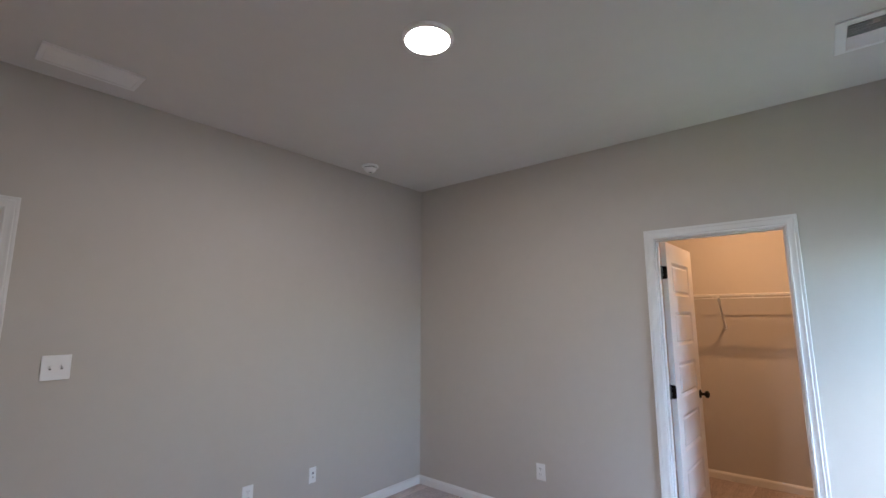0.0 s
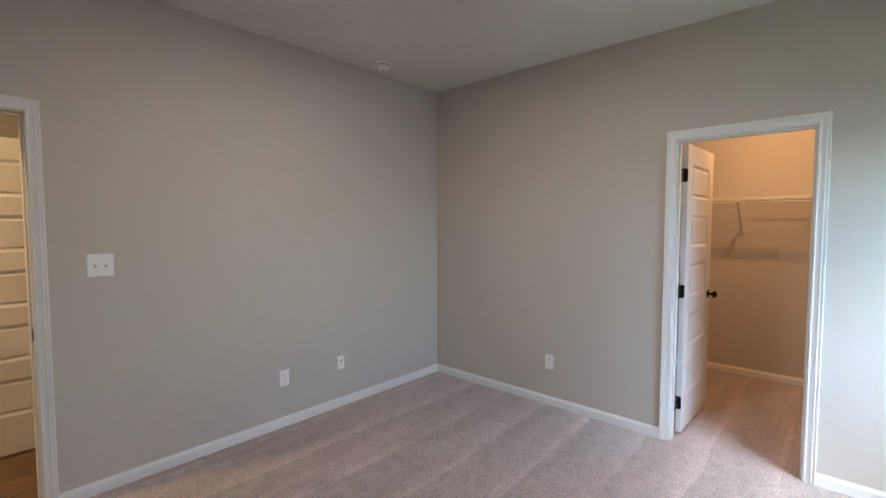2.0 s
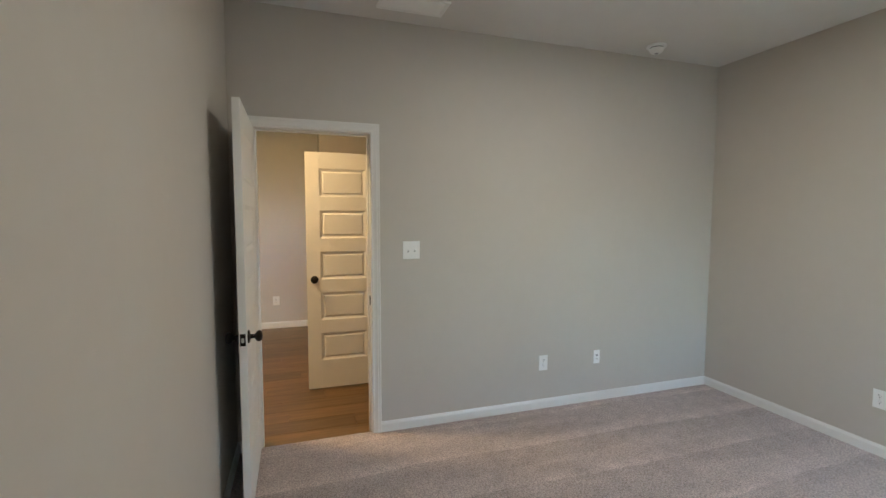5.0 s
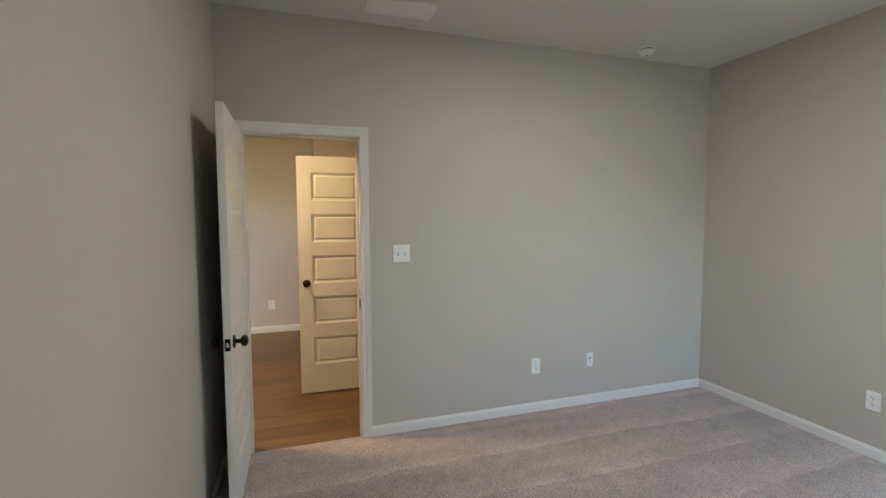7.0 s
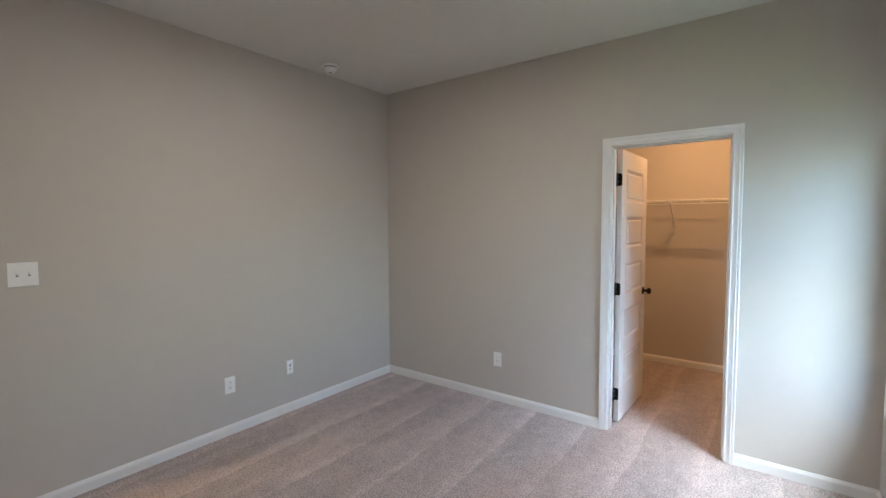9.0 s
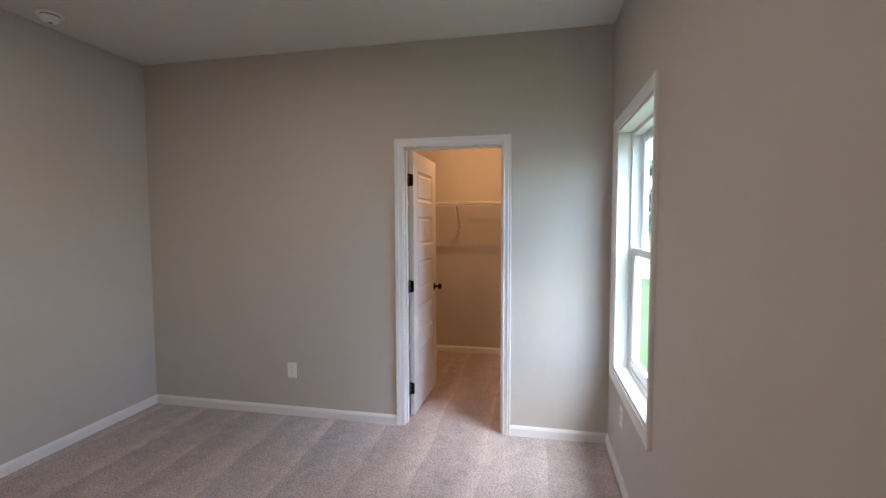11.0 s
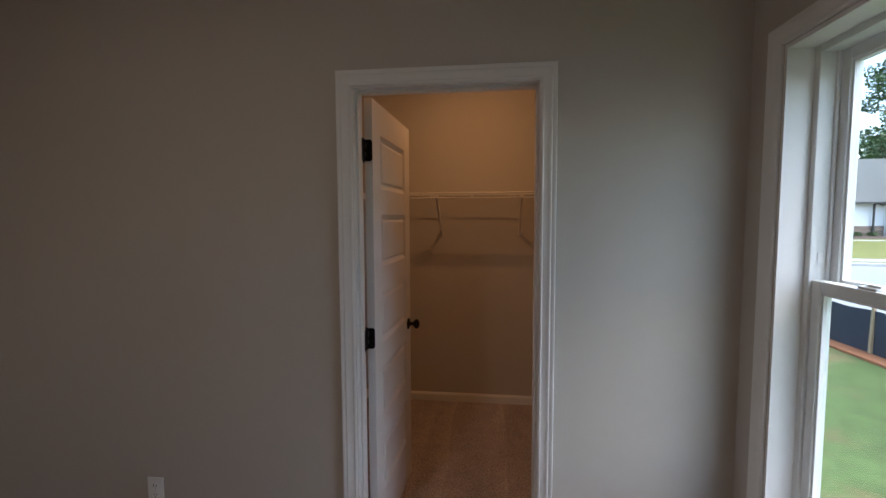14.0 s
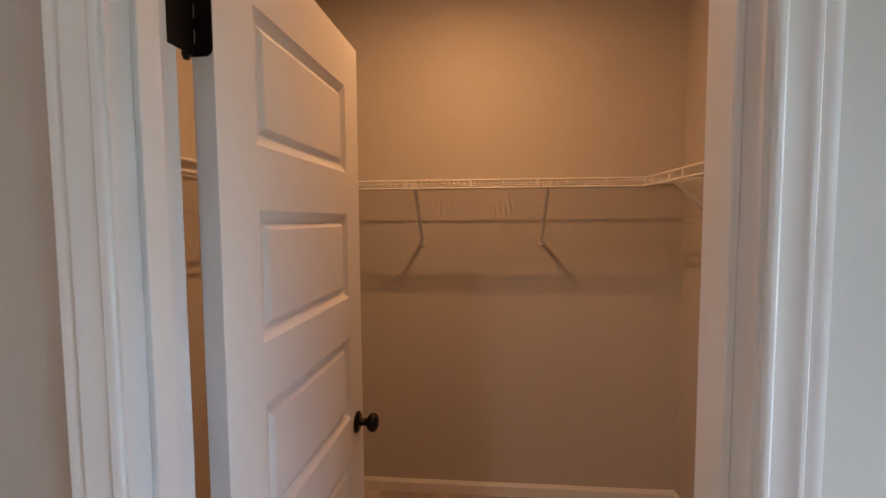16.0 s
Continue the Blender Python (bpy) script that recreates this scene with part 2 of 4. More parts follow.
GUTTER = material("dark_gutter", (0.03, 0.03, 0.03), 0.5)
BARK = material("grey_bark", (0.12, 0.09, 0.065), 0.95, scale=20, vary=0.3, bump=0.8, bump_scale=30)
LEAF = material("green_leaf", (0.075, 0.12, 0.05), 0.7, scale=2, vary=0.2, by_island=0.4, spec=0.2)
LEAF_PALE = material("yellow_green_leaf", (0.36, 0.36, 0.11), 0.7, scale=2, vary=0.2, by_island=0.35, spec=0.2)
MULCH = material("dark_mulch", (0.09, 0.055, 0.04), 0.95, scale=12, vary=0.3, bump=0.8, bump_scale=30)


# ---- building blocks ----
def box(bm, x0, x1, y0, y1, z0, z1, bevel=0.0, m=None):
    made = bmesh.ops.create_cube(bm, size=1.0, matrix=Matrix.LocRotScale(((x0 + x1) / 2, (y0 + y1) / 2, (z0 + z1) / 2), None, (abs(x1 - x0), abs(y1 - y0), abs(z1 - z0))))
    verts = made["verts"]
    if bevel:
        edges = list({e for v in verts for e in v.link_edges})
        out = bmesh.ops.bevel(bm, geom=edges, offset=bevel, segments=2, affect="EDGES", profile=0.5)
        verts = out["verts"]
    if m is not None:
        bmesh.ops.transform(bm, matrix=m, verts=verts)
    return verts


def rod(bm, a, b, r, sides=8, r2=None):
    """A round bar from a to b."""
    a, b = Vector(a), Vector(b)
    turn = (b - a).to_track_quat("Z", "Y").to_matrix().to_4x4()
    bmesh.ops.create_cone(bm, cap_ends=True, segments=sides, radius1=r, radius2=r if r2 is None else r2, depth=(b - a).length, matrix=Matrix.Translation((a + b) / 2) @ turn)


def lathe(bm, outline, sides=32, m=None):
    """A turned body about z from rows of (radius, height)."""
    rings = []
    for r, z in outline:
        if r < 1e-6:
            rings.append([bm.verts.new((0, 0, z))])
        else:
            rings.append([bm.verts.new((r * math.cos(2 * math.pi * k / sides), r * math.sin(2 * math.pi * k / sides), z)) for k in range(sides)])
    for p, q in zip(rings, rings[1:]):
        for k in range(sides):
            j = (k + 1) % sides
            if len(p) == 1 and len(q) > 1:
                bm.faces.new((p[0], q[k], q[j]))
            elif len(q) == 1 and len(p) > 1:
                bm.faces.new((p[k], p[j], q[0]))
            elif len(p) > 1:
                bm.faces.new((p[k], p[j], q[j], q[k]))
    if m is not None:
        bmesh.ops.transform(bm, matrix=m, verts=[v for ring in rings for v in ring])


def mesh_of(name, bm, mat, smooth=False):
    bmesh.ops.recalc_face_normals(bm, faces=bm.faces)
    me = bpy.data.meshes.new(name)
    bm.to_mesh(me)
    bm.free()
    me.materials.append(mat)
    if smooth:
        me.shade_smooth()
        me.set_sharp_from_angle(angle=radians(38))
    return me


def part(name, bm, mat, parent, label="", smooth=False, at=None):
    ob = new(name, mesh_of(name, bm, mat, smooth))
    ob.parent = parent
    if at is not None:
        ob.matrix_local = at
    if label:
        ob["label"] = label
    return ob


def solid(name, bm, mat, label, category="", group="", kind="", m=None, smooth=False):
    ob = new(name, mesh_of(name, bm, mat, smooth))
    if m is not None:
        ob.matrix_world = m
    return tagged(ob, label, category, group, kind)


def thing(name, m, label, category, group="", kind=""):
    ob = new(name)
    ob.empty_display_size = 0.05
    ob.matrix_world = m
    return tagged(ob, label, category, group, kind)


def boxes(*rows, bevel=0.0):
    bm = bmesh.new()
    for row in rows:
        box(bm, *row, bevel=bevel)
    return bm


# ---- bedroom, closet and hall: the shell ----
solid("floor", boxes((XW - 0.02, XE, YS, YN, -0.12, PILE)), CARPET, "beige cut-pile bedroom carpet with cleaner strokes", "carpet", kind="structure")
solid("floor_closet", boxes((CLW, CLE, YN + 0.0, CLN, -0.12, PILE)), CARPET, "beige cut-pile carpet running into the closet", "carpet", kind="structure")
solid("ceiling", boxes((XW, XE, YS, YN, CEIL, CEIL + 0.15)), CEILING, "flat white painted bedroom ceiling", "ceiling", kind="structure")
solid("ceiling_closet", boxes((CLW - 0.1, CLE + 0.1, YN + WT, CLN + 0.1, CEIL, CEIL + 0.15)), CEILING, "flat white painted closet ceiling", "ceiling", kind="structure")
solid("ceiling_hall", boxes((HW - 0.1, XW - WT, HS - 0.1, HN + 0.1, CEIL, CEIL + 0.15)), CEILING, "flat white painted hall ceiling", "ceiling", kind="structure")
JB = 0.018                                # jamb board
solid("wall_west", boxes((XW - WT, XW, YS - 0.12, E0 - JB, -0.12, CEIL + 0.15), (XW - WT, XW, E1 + JB, YN + WT, -0.12, CEIL + 0.15), (XW - WT, XW, E0 - JB, E1 + JB, DOOR_TOP + JB, CEIL + 0.15)),
      WALL, "greige painted bedroom wall with the entry doorway", "wall", kind="structure")
solid("wall_north", boxes((XW, C0 - JB, YN, YN + WT, -0.12, CEIL + 0.15), (C1 + JB, XE, YN, YN + WT, -0.12, CEIL + 0.15), (C0 - JB, C1 + JB, YN, YN + WT, DOOR_TOP + JB, CEIL + 0.15)),
      WALL, "greige painted bedroom wall with the closet doorway", "wall", kind="structure")
solid("wall_east", boxes((XE, XO, YS - 0.12, W0, -0.5, CEIL + 0.15), (XE, XO, W1, YN + WT, -0.5, CEIL + 0.15), (XE, XO, W0, W1, -0.5, WZ0), (XE, XO, W0, W1, WZ1, CEIL + 0.15)),
      WALL, "greige painted outer wall with one window", "wall", kind="structure")
solid("wall_south", boxes((XW, XE, YS - 0.12, YS, -0.12, CEIL + 0.15)), WALL, "plain greige painted bedroom wall", "wall", kind="structure")
solid("wall_closet_north", boxes((CLW - 0.1, CLE + 0.165, CLN, CLN + 0.12, -0.12, CEIL + 0.15)), WALL, "greige painted closet back wall", "wall", kind="structure")
solid("wall_closet_east", boxes((CLE, XO, YN + WT, CLN, -0.5, CEIL + 0.15)), WALL, "greige painted closet side wall", "wall", kind="structure")
solid("wall_closet_west", boxes((CLW - 0.1, CLW, YN + WT, CLN, -0.12, CEIL + 0.15)), WALL, "greige painted closet side wall", "wall", kind="structure")
solid("wall_hall_west", boxes((HW - 0.1, HW, HS - 0.1, HN + 0.1, -0.12, CEIL + 0.15)), WALL, "greige painted hall end wall", "wall", kind="structure")
# unseen opening added here, only to let daylight onto the hall end wall
solid("wall_hall_south", boxes((HW, -5.55, HS - 0.1, HS, -0.12, CEIL + 0.15), (-5.1, XW - WT, HS - 0.1, HS, -0.12, CEIL + 0.15), (-5.55, -5.1, HS - 0.1, HS, -0.12, 1.25), (-5.55, -5.1, HS - 0.1, HS, 2.05, CEIL + 0.15)), WALL, "greige painted hall side wall with an unseen opening added for daylight", "wall", kind="structure")
solid("wall_hall_north", boxes((HW, XW - WT, HN, HN + 0.1, -0.12, CEIL + 0.15)), WALL, "greige painted hall side wall", "wall", kind="structure")
solid("wall_hall_east", boxes((XW - WT, XW, HS - 0.1, YS - 0.12, -0.12, CEIL + 0.15)), WALL, "greige painted hall side wall", "wall", kind="structure")
solid("wall_hall_corner", boxes((HW, -5.45, 0.11, HN, -0.12, CEIL + 0.1)), WALL, "greige painted projecting hall wall corner", "wall", kind="structure")
solid("wall_hall_stub", boxes((-4.2, -3.79, 0.53, 0.645, -0.12, CEIL + 0.1)), WALL, "greige painted stub wall carrying the hall door", "wall", kind="structure")
solid("subfloor_hall", boxes((HW, XW - 0.02, HS, HN, -0.12, -0.012)), MULCH, "dark joint bed under the hall planks", "floor", kind="structure")


# ---- trim ----
BASE_PROFILE = [(0.0, 0.0), (0.014, 0.0), (0.014, 0.066), (0.011, 0.074), (0.0075, 0.079), (0.006, 0.085), (0.0, 0.085)]
CASING_PROFILE = [(0.0, 0.0), (0.0, 0.007), (0.004, 0.010), (0.008, 0.0105), (0.011, 0.0085), (0.016, 0.0095), (0.030, 0.0125), (0.034, 0.0155), (0.038, 0.016), (0.041, 0.0125), (0.045, 0.0145), (0.050, 0.017), (0.055, 0.017), (0.057, 0.014), (0.057, 0.0)]


def baseboard(a, b, side, name="baseboard"):
    """A run of skirting from a to b on the floor, standing out to the given side."""
    bm = bmesh.new()
    a, b, side = Vector((*a, 0)), Vector((*b, 0)), Vector((*side, 0))
    ends = [[bm.verts.new(p + side * d + Vector((0, 0, z))) for d, z in BASE_PROFILE] for p in (a, b)]
    k = len(BASE_PROFILE)
    for i in range(k):
        bm.faces.new((ends[0][i], ends[0][(i + 1) % k], ends[1][(i + 1) % k], ends[1][i]))
    bm.faces.new(ends[0])
    bm.faces.new(ends[1][::-1])
    return solid(name, bm, TRIM, "white painted baseboard along the wall foot", "baseboard", kind="structure")


CW = 0.063                                # casing with its reveal
baseboard((XW, E1 + CW), (XW, YN), (1, 0))
baseboard((XW, YS), (XW, E0 - CW), (1, 0))
baseboard((XW + 0.014, YN), (C0 - CW, YN), (0, -1))
baseboard((C1 + CW, YN), (XE, YN), (0, -1))
baseboard((XE, YS), (XE, YN - 0.014), (-1, 0))
baseboard((XW + 0.014, YS), (XE - 0.014, YS), (0, 1))
baseboard((CLW, CLN), (CLE, CLN), (0, -1))
baseboard((CLE, YN + WT), (CLE, CLN - 0.014), (-1, 0))
baseboard((CLW, YN + WT), (CLW, CLN - 0.014), (1, 0))
baseboard((HW, HS), (HW, 0.11), (1, 0))
baseboard((HW + 0.014, 0.11), (-5.45, 0.11), (0, -1))
baseboard((-5.45, 0.11), (-5.45, HN), (1, 0))
baseboard((HW + 0.014, HS), (XW - WT, HS), (0, 1))


def casing(name, m, width, z0, z1, label, closed=False):
    """Moulded casing, mitred at the corners, round an opening that runs from 0 to width along the local x, standing out to -y."""
    bm = bmesh.new()
    cols = []
    for u, d in CASING_PROFILE:
        u += 0.005
        pts = [(-u, z0 - u), (-u, z1 + u), (width + u, z1 + u), (width + u, z0 - u)] if closed else [(-u, z0), (-u, z1 + u), (width + u, z1 + u), (width + u, z0)]
        cols.append([bm.verts.new((x, -d, z)) for x, z in pts])
    k, n = len(cols), 4
    for i in range(k):
        p, q = cols[i], cols[(i + 1) % k]
        for j in range(n if closed else n - 1):
            bm.faces.new((p[j], p[(j + 1) % n], q[(j + 1) % n], q[j]))
    return solid(name, bm, TRIM, label, "casing", kind="structure", m=m, smooth=True)


casing("trim_closet_door", pose(C0, YN, 0), C1 - C0, 0, DOOR_TOP, "white moulded casing round the closet doorway")
casing("trim_closet_door_back", pose(C1, YN + WT, 0, 0, 0, 180), C1 - C0, 0, DOOR_TOP, "white moulded casing inside the closet doorway")
casing("trim_entry_door", pose(XW, E0, 0, 0, 0, 90), E1 - E0, 0, DOOR_TOP, "white moulded casing round the bedroom entry")
casing("trim_entry_door_back", pose(XW - WT, E1, 0, 0, 0, -90), E1 - E0, 0, DOOR_TOP, "white moulded casing on the hall side")
casing("trim_window", pose(XE, W1, 0, 0, 0, -90), W1 - W0, WZ0, WZ1, "white moulded casing framing the window", closed=True)


def jamb(name, m, width, depth, stop, label):
    """Door lining with its stop; local x across the doorway, y through the wall."""
    bm = bmesh.new()
    box(bm, -JB, 0, 0, depth, 0, DOOR_TOP + JB)
    box(bm, width, width + JB, 0, depth, 0, DOOR_TOP + JB)
    box(bm, 0, width, 0, depth, DOOR_TOP, DOOR_TOP + JB)
    s0, s1 = stop
    box(bm, 0, 0.010, s0, s1, 0, DOOR_TOP, 0.002)
    box(bm, width - 0.010, width, s0, s1, 0, DOOR_TOP, 0.002)
    box(bm, 0.010, width - 0.010, s0, s1, DOOR_TOP - 0.010, DOOR_TOP, 0.002)
    return solid(name, bm, TRIM, label, "door jamb", kind="structure", m=m)


jamb("trim_closet_jamb", pose(C0, YN - 0.001, 0), C1 - C0, WT + 0.002, (0.035, 0.075), "white painted lining of the closet doorway")
jamb("trim_entry_jamb", pose(XW + 0.001, E0, 0, 0, 0, 90), E1 - E0, WT + 0.002, (0.045, 0.085), "white painted lining of the bedroom entry")
strike = thing("strike_plate", pose(XW - 0.03, E1 - 0.0005, 0.93), "dark bronze strike plate in the entry jamb", "strike plate")
part("plate", boxes((-0.014, 0.014, -0.003, 0.0, -0.03, 0.03), bevel=0.001), BRONZE, strike)


# ---- doors ----
def panel_face(bm, x0, x1, z0, z1, y, out):
    """One moulded panel: a sunk groove round a raised field, seen from the side out (+1 or -1)."""
    loops = []
    for inset, sink in ((0.0, 0.0), (0.003, 0.0015), (0.010, 0.005), (0.022, 0.0098), (0.025, 0.0098), (0.0335, 0.0035), (0.036, 0.0028)):
        yy = y - out * sink
        loops.append([bm.verts.new(p) for p in ((x0 + inset, yy, z0 + inset), (x1 - inset, yy, z0 + inset), (x1 - inset, yy, z1 - inset), (x0 + inset, yy, z1 - inset))])
    for p, q in zip(loops, loops[1:]):
        for k in range(4):
            bm.faces.new((p[k], p[(k + 1) % 4], q[(k + 1) % 4], q[k]))
    bm.faces.new(loops[-1])


def knob(parent, x, z, face, out, stem=0.062):
    bm = bmesh.new()
    lathe(bm, [(0.0, 0.0), (0.031, 0.0), (0.032, 0.004), (0.028, 0.008), (0.012, 0.011), (0.0105, 0.02), (0.0105, 0.028), (0.014, 0.033), (0.023, 0.038), (0.0275, 0.047), (0.027, 0.055), (0.021, 0.062), (0.010, 0.066), (0.0, 0.0665)], 28,
          pose(x, face, z, -90 if out > 0 else 90))
    part("knob", bm, BRONZE, parent, "round dark bronze knob on its rose", smooth=True)


def hinge_leaf(t, z):
    """Butt hinge leaf on the door edge: round outer corners, two slots beside the barrel."""
    bm = bmesh.new()
    r, lo, hi, inner = 0.012, z - 0.045, z + 0.045, t - 0.004
    pts = [(inner, lo)] + [(0.001 + r - r * math.sin(a), lo + r - r * math.cos(a)) for a in [k * math.pi / 10 for k in range(6)]]
    pts += [(0.001 + r - r * math.cos(a), hi - r + r * math.sin(a)) for a in [k * math.pi / 10 for k in range(6)]] + [(inner, hi)]
    for k in range(2):
        top = z + 0.030 - 0.036 * k
        pts += [(inner, top), (inner - 0.0035, top), (inner - 0.0035, top - 0.020), (inner, top - 0.020)]
    faces = [[bm.verts.new((x, y, w)) for y, w in pts] for x in (-0.0018, 0.0)]
    bm.faces.new(faces[0])
    bm.faces.new(faces[1][::-1])
    for k in range(len(pts)):
        j = (k + 1) % len(pts)
        bm.faces.new((faces[0][k], faces[0][j], faces[1][j], faces[1][k]))
    for a, b in ((z + 0.030, hi), (z - 0.006, z + 0.010), (lo, z - 0.026)):
        box(bm, -0.006, -0.0004, inner - 0.002, t + 0.003, a, b)
    return bm


def panel_door(name, m, width, label, knob_z=0.91, thick=0.035, height=2.012, hinges=()):
    """Five-panel moulded door: local x from the hinge edge, y through the leaf, z up from its foot."""
    root = thing(name, m, label, "door")
    st, tops = 0.113, [0.482 + 0.349 * k for k in range(5)]
    ph, t = 0.236, thick
    bm = bmesh.new()
    rails, low = [], 0.0
    for top in tops:
        rails.append((low, top - ph))
        low = top
    rails.append((low, height))
    box(bm, 0, st, 0, t, 0, height, 0.0015)
    box(bm, width - st, width, 0, t, 0, height, 0.0015)
    for a, b in rails:
        box(bm, st - 0.001, width - st + 0.001, 0.0003, t - 0.0003, a, b)
    part("frame", bm, DOOR, root)
    for top in tops:
        bm = bmesh.new()
        panel_face(bm, st, width - st, top - ph, top, 0.0003, -1)
        panel_face(bm, st, width - st, top - ph, top, t - 0.0003, 1)
        part("panel", bm, DOOR, root, "raised moulded panel")
    kx = width - 0.062
    knob(root, kx, knob_z, 0.0, -1)
    knob(root, kx, knob_z, t, 1)
    bm = boxes((width, width + 0.0012, t / 2 - 0.0125, t / 2 + 0.0125, knob_z - 0.029, knob_z + 0.029), bevel=0.0005)
    latch = part("latch_plate", bm, BRONZE, root, "dark latch plate in the door edge")
    part("bolt", boxes((width + 0.001, width + 0.011, t / 2 - 0.006, t / 2 + 0.006, knob_z - 0.010, knob_z + 0.010), bevel=0.002), STEEL, latch, "satin steel latch bolt")
    for z in hinges:
        bm = hinge_leaf(t, z)
        for k in range(5):
            a = z - 0.046 + 0.0184 * k
            rod(bm, (-0.006, t + 0.004, a + 0.0004), (-0.006, t + 0.004, a + 0.018), 0.0065, 12)
        rod(bm, (-0.006, t + 0.004, z + 0.046), (-0.006, t + 0.004, z + 0.050), 0.0052, 12)
        rod(bm, (-0.006, t + 0.004, z - 0.050), (-0.006, t + 0.004, z - 0.046), 0.0045, 12)
        part("hinge", bm, BRONZE, root, "black butt hinge")
    return root


# closet door, standing open into the closet; its hinge edge is towards the bedroom
HINGES = (0.208, 0.996, 1.796)
closet_door = panel_door("door_1", pose(-0.6465, 3.419, 0.026, 0, 0, 88.6), 0.69, "white five-panel closet door standing open on black hinges", hinges=HINGES)
for z in HINGES:
    part("hinge_plate", boxes((-0.056, -0.001, 0.0290, 0.0308, z - 0.045, z + 0.045), bevel=0.0004), BRONZE, closet_door, "black hinge plate on the jamb")
entry_door = panel_door("door_2", pose(-2.826, -0.437, 0.022, 0, 0, 0.6), 0.70, "white five-panel entry door open against the wall", knob_z=0.89)
hall_door = panel_door("door_3", pose(-3.785, 0.518, 0.016, 0, 0, -90.5), 0.61, "white five-panel hall door standing open", knob_z=0.945)


# ---- window ----
def window():
    """Double-hung vinyl window set deep in its lined opening. Local x runs along the wall, y outwards."""
    w, h = W1 - W0, WZ1 - WZ0
    root = thing("window_1", pose(XE, W1, WZ0, 0, 0, -90), "white vinyl double-hung window overlooking the lawn", "window", kind="structure")
    D = 0.078                              # depth of the lining before the frame
    b = bmesh.new()
    box(b, 0, 0.012, -0.0005, D, 0, h)
    box(b, w - 0.012, w, -0.0005, D, 0, h)
    box(b, 0.012, w - 0.012, -0.0005, D, h - 0.012, h)
    part("jamb_liner", b, TRIM, root)
    part("window_sill", boxes((0.012, w - 0.012, -0.0005, D, 0, 0.012), bevel=0.002), TRIM, root, "white painted inner sill")
    b = bmesh.new()
    F = 0.034
    box(b, 0, F, D, 0.142, 0, h, 0.002)
    box(b, w - F, w, D, 0.142, 0, h, 0.002)
    box(b, F, w - F, D, 0.142, h - F, h, 0.002)
    box(b, F, w - F, D, 0.142, 0, F, 0.002)
    # track ribs
    for x in (F, w - F - 0.008):
        box(b, x, x + 0.008, D + 0.044, D + 0.052, F, h - F)
    part("window_frame", b, VINYL, root)
    mid = h * 0.507
    S = 0.036

    def sash(name, y, z0, z1, bottom, top):
        b = bmesh.new()
        x0, x1 = F + 0.002, w - F - 0.002
        box(b, x0, x0 + S, y, y + 0.034, z0, z1, 0.003)
        box(b, x1 - S, x1, y, y + 0.034, z0, z1, 0.003)
        box(b, x0 + S, x1 - S, y + 0.001, y + 0.033, z0, z0 + bottom, 0.003)
        box(b, x0 + S, x1 - S, y + 0.001, y + 0.033, z1 - top, z1, 0.003)
        # glazing bead
        g = 0.008
        for a in ((x0 + S, x0 + S + g, z0 + bottom, z1 - top), (x1 - S - g, x1 - S, z0 + bottom, z1 - top), (x0 + S, x1 - S, z0 + bottom, z0 + bottom + g), (x0 + S, x1 - S, z1 - top - g, z1 - top)):
            box(b, a[0], a[1], y + 0.006, y + 0.028, a[2], a[3])
        ob = part(name, b, VINYL, root)
        pane = part("pane", boxes((x0 + S, x1 - S, y + 0.015, y + 0.019, z0 + bottom, z1 - top)), GLASS, ob, "clear glass pane")
        pane.visible_shadow = False
        return ob

    low = sash("lower_sash", D + 0.008, F, mid + 0.018, 0.05, 0.034)
    sash("upper_sash", D + 0.054, mid - 0.018, h - F, 0.034, 0.036)
    for x in (w * 0.27, w * 0.73):
        b = boxes((x - 0.030, x + 0.030, D + 0.012, D + 0.040, mid + 0.018, mid + 0.026), bevel=0.003)
        lathe(b, [(0.013, 0.0), (0.013, 0.006), (0.0, 0.008)], 20, pose(x, D + 0.030, mid + 0.026))
        box(b, x - 0.004, x + 0.036, D + 0.018, D + 0.028, mid + 0.026, mid + 0.033, 0.002)
        part("sash_lock", b, VINYL, low, "white cam lock on the meeting rail", smooth=True)
    for x in (F + 0.001, w - F - 0.003):
        part("tilt_latch", boxes((x, x + 0.002, D + 0.020, D + 0.034, mid + 0.07, mid + 0.10)), GRILLE, root)


window()


